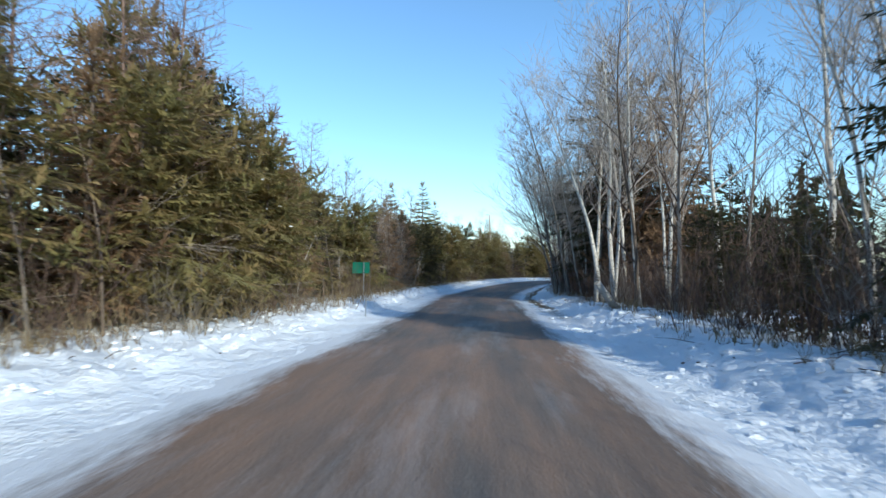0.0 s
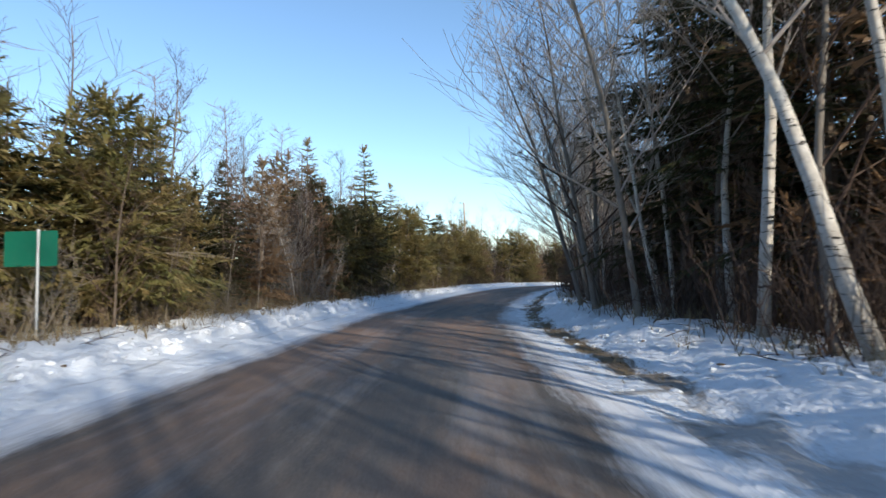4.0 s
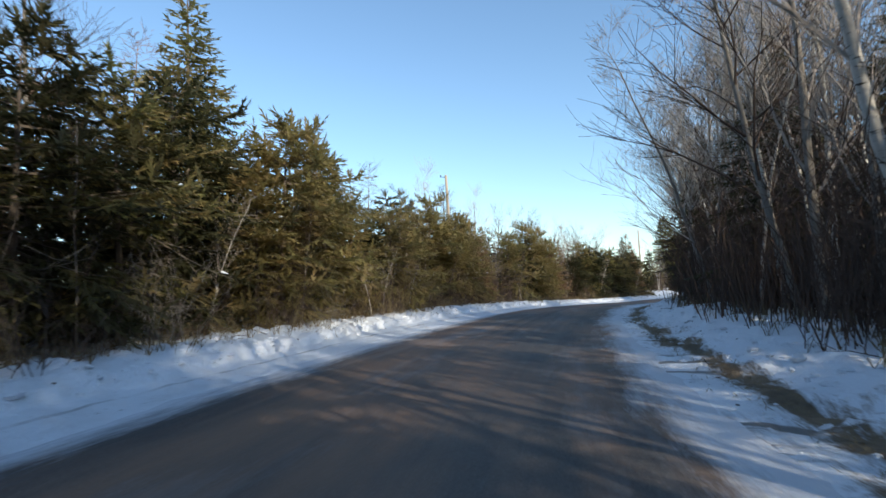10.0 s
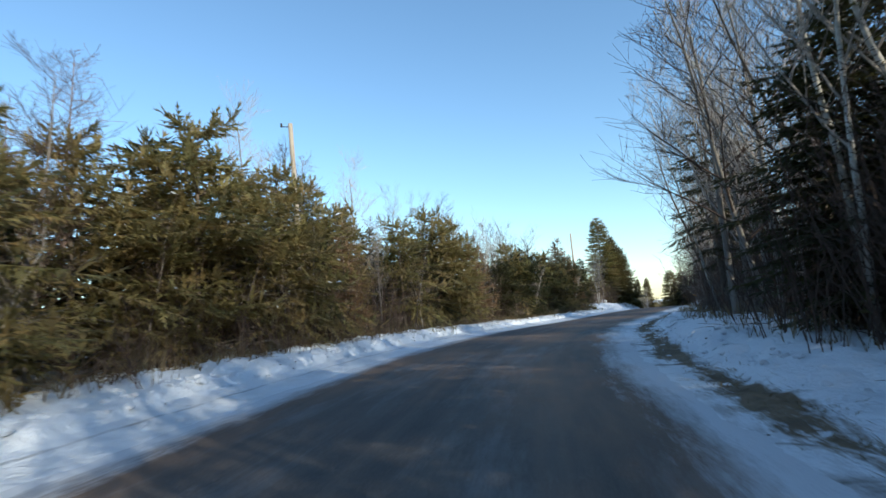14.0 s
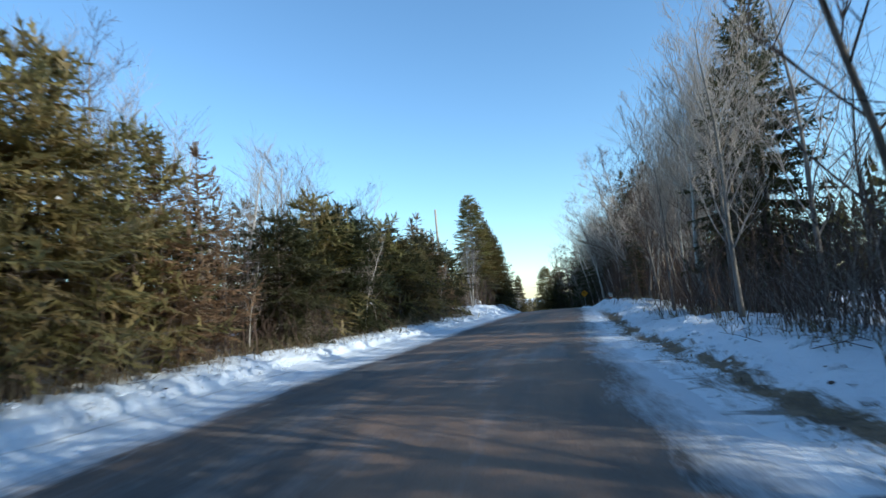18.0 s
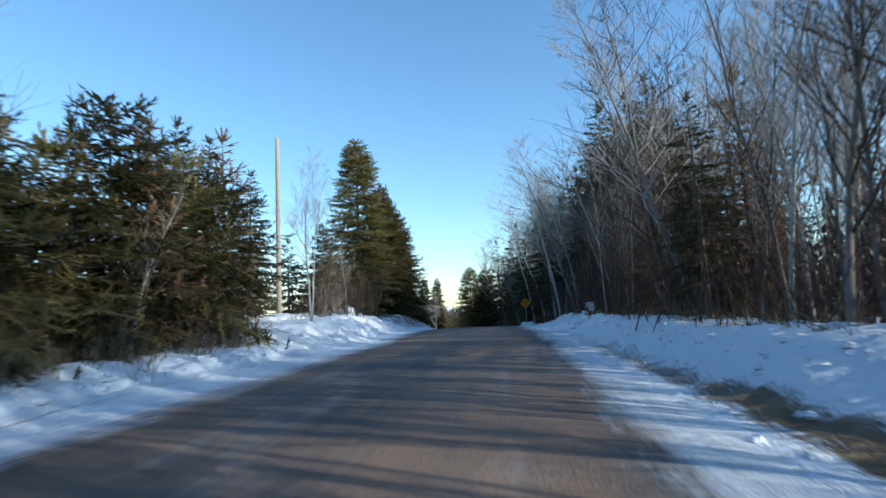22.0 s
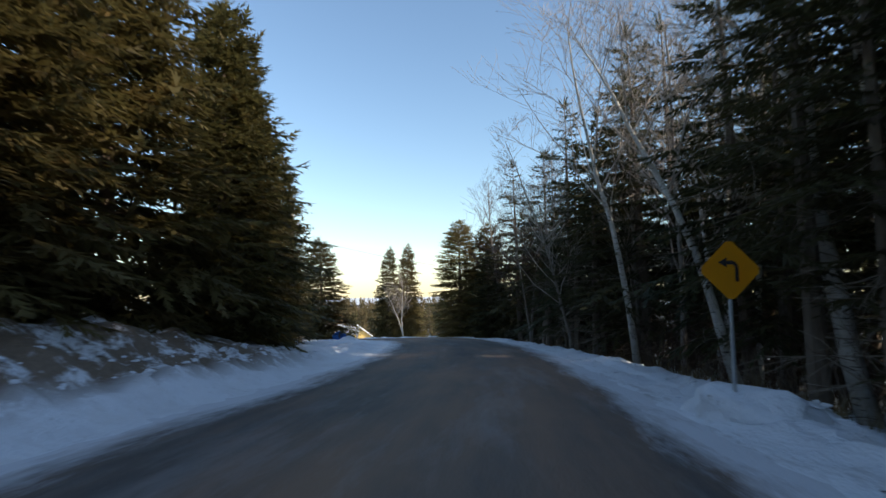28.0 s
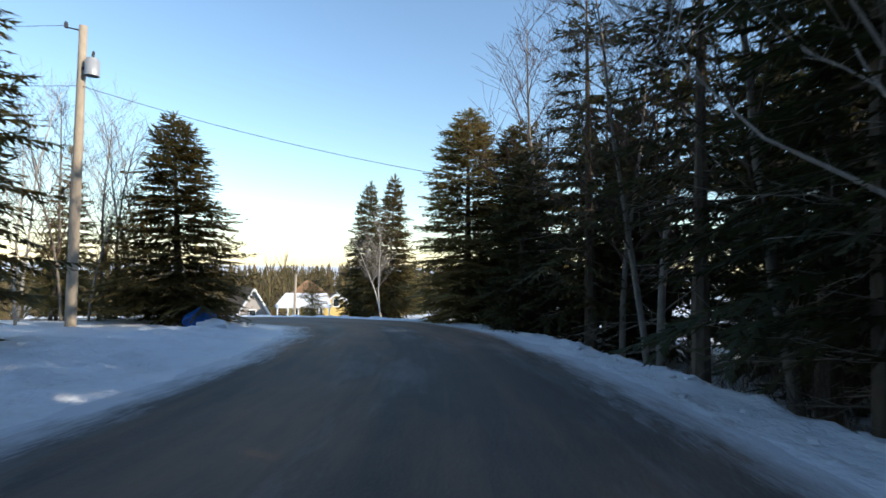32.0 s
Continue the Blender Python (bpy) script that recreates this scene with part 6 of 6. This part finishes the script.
def porch_house(x, y, turn):
    """A house with a hipped brown roof, a snowy porch roof on white posts and a cream side wall."""
    z = height(x, y) - 0.2
    ob = new("porch_house")
    ob.matrix_basis = pose(x, y, z, 0, 0, turn)
    b = Buf()
    b.box(0.5, 1.6, 1.3, 3.4, 3.4, 2.6)
    part("wall", b, M_CREAM, ob)
    b = Buf()
    base = len(b.v)
    b.v += [Vector((-1.5, -0.4, 2.55)), Vector((2.5, -0.4, 2.55)), Vector((2.5, 3.6, 2.55)), Vector((-1.5, 3.6, 2.55)), Vector((0.3, 1.5, 4.1)), Vector((0.7, 1.7, 4.1))]
    b.f += [tuple(base + k for k in q) for q in ((0, 1, 5, 4), (1, 2, 5), (2, 3, 4, 5), (3, 0, 4), (3, 2, 1, 0))]
    part("roof", b, M_SHINGLE, ob, "steep hipped roof of brown shingles")
    b = Buf()
    base = len(b.v)
    for lift in (0, 0.18):
        b.v += [Vector((-2.4, -2.0, 1.75 + lift)), Vector((2.6, -2.0, 1.75 + lift)), Vector((2.2, -0.2, 2.75 + lift)), Vector((-1.6, -0.2, 2.75 + lift))]
    b.f += [tuple(base + k for k in q) for q in ((0, 3, 2, 1), (4, 5, 6, 7), (0, 1, 5, 4), (1, 2, 6, 5), (2, 3, 7, 6), (3, 0, 4, 7))]
    part("porch_roof", b, M_CAP, ob, "snow-covered porch roof")
    b = Buf()
    b.box(0.1, -1.9, 1.72, 4.9, 0.14, 0.16)
    part("beam", b, M_WHITE, ob)
    for k in range(6):
        b = Buf()
        xx = -2.2 + k * 0.92
        b.tube([Vector((xx, -1.9, 0)), Vector((xx, -1.9, 1.3)), Vector((xx, -1.9, 1.66))], [0.06, 0.06, 0.10], 6)
        part("porch_post", b, M_WHITE, ob)
    for k in range(3):
        b = Buf()
        b.box(-0.6 + k * 1.1, -0.12, 1.2, 0.6, 0.06, 0.9)
        window = part("window", b, M_WHITE, ob, "white-framed window")
        b = Buf()
        b.box(-0.6 + k * 1.1, -0.16, 1.2, 0.46, 0.02, 0.76)
        part("pane", b, M_PANE, window)
    tagged(ob, "cream house with brown hipped roof and white porch in snow", "house")


porch_house(82.6, 199.7, -16)
b = Buf()
light_z = height(81.0, 196.5)
b.tube([Vector((81.0, 196.5, light_z - 0.3)), Vector((81.0, 196.5, light_z + 2.0)), Vector((81.02, 196.5, light_z + 4.2))], [0.12, 0.11, 0.09], 8)
tagged(new("yard_post", b.mesh("yard_post", M_POLE)), "plain pale wooden post before the porch house", "post")
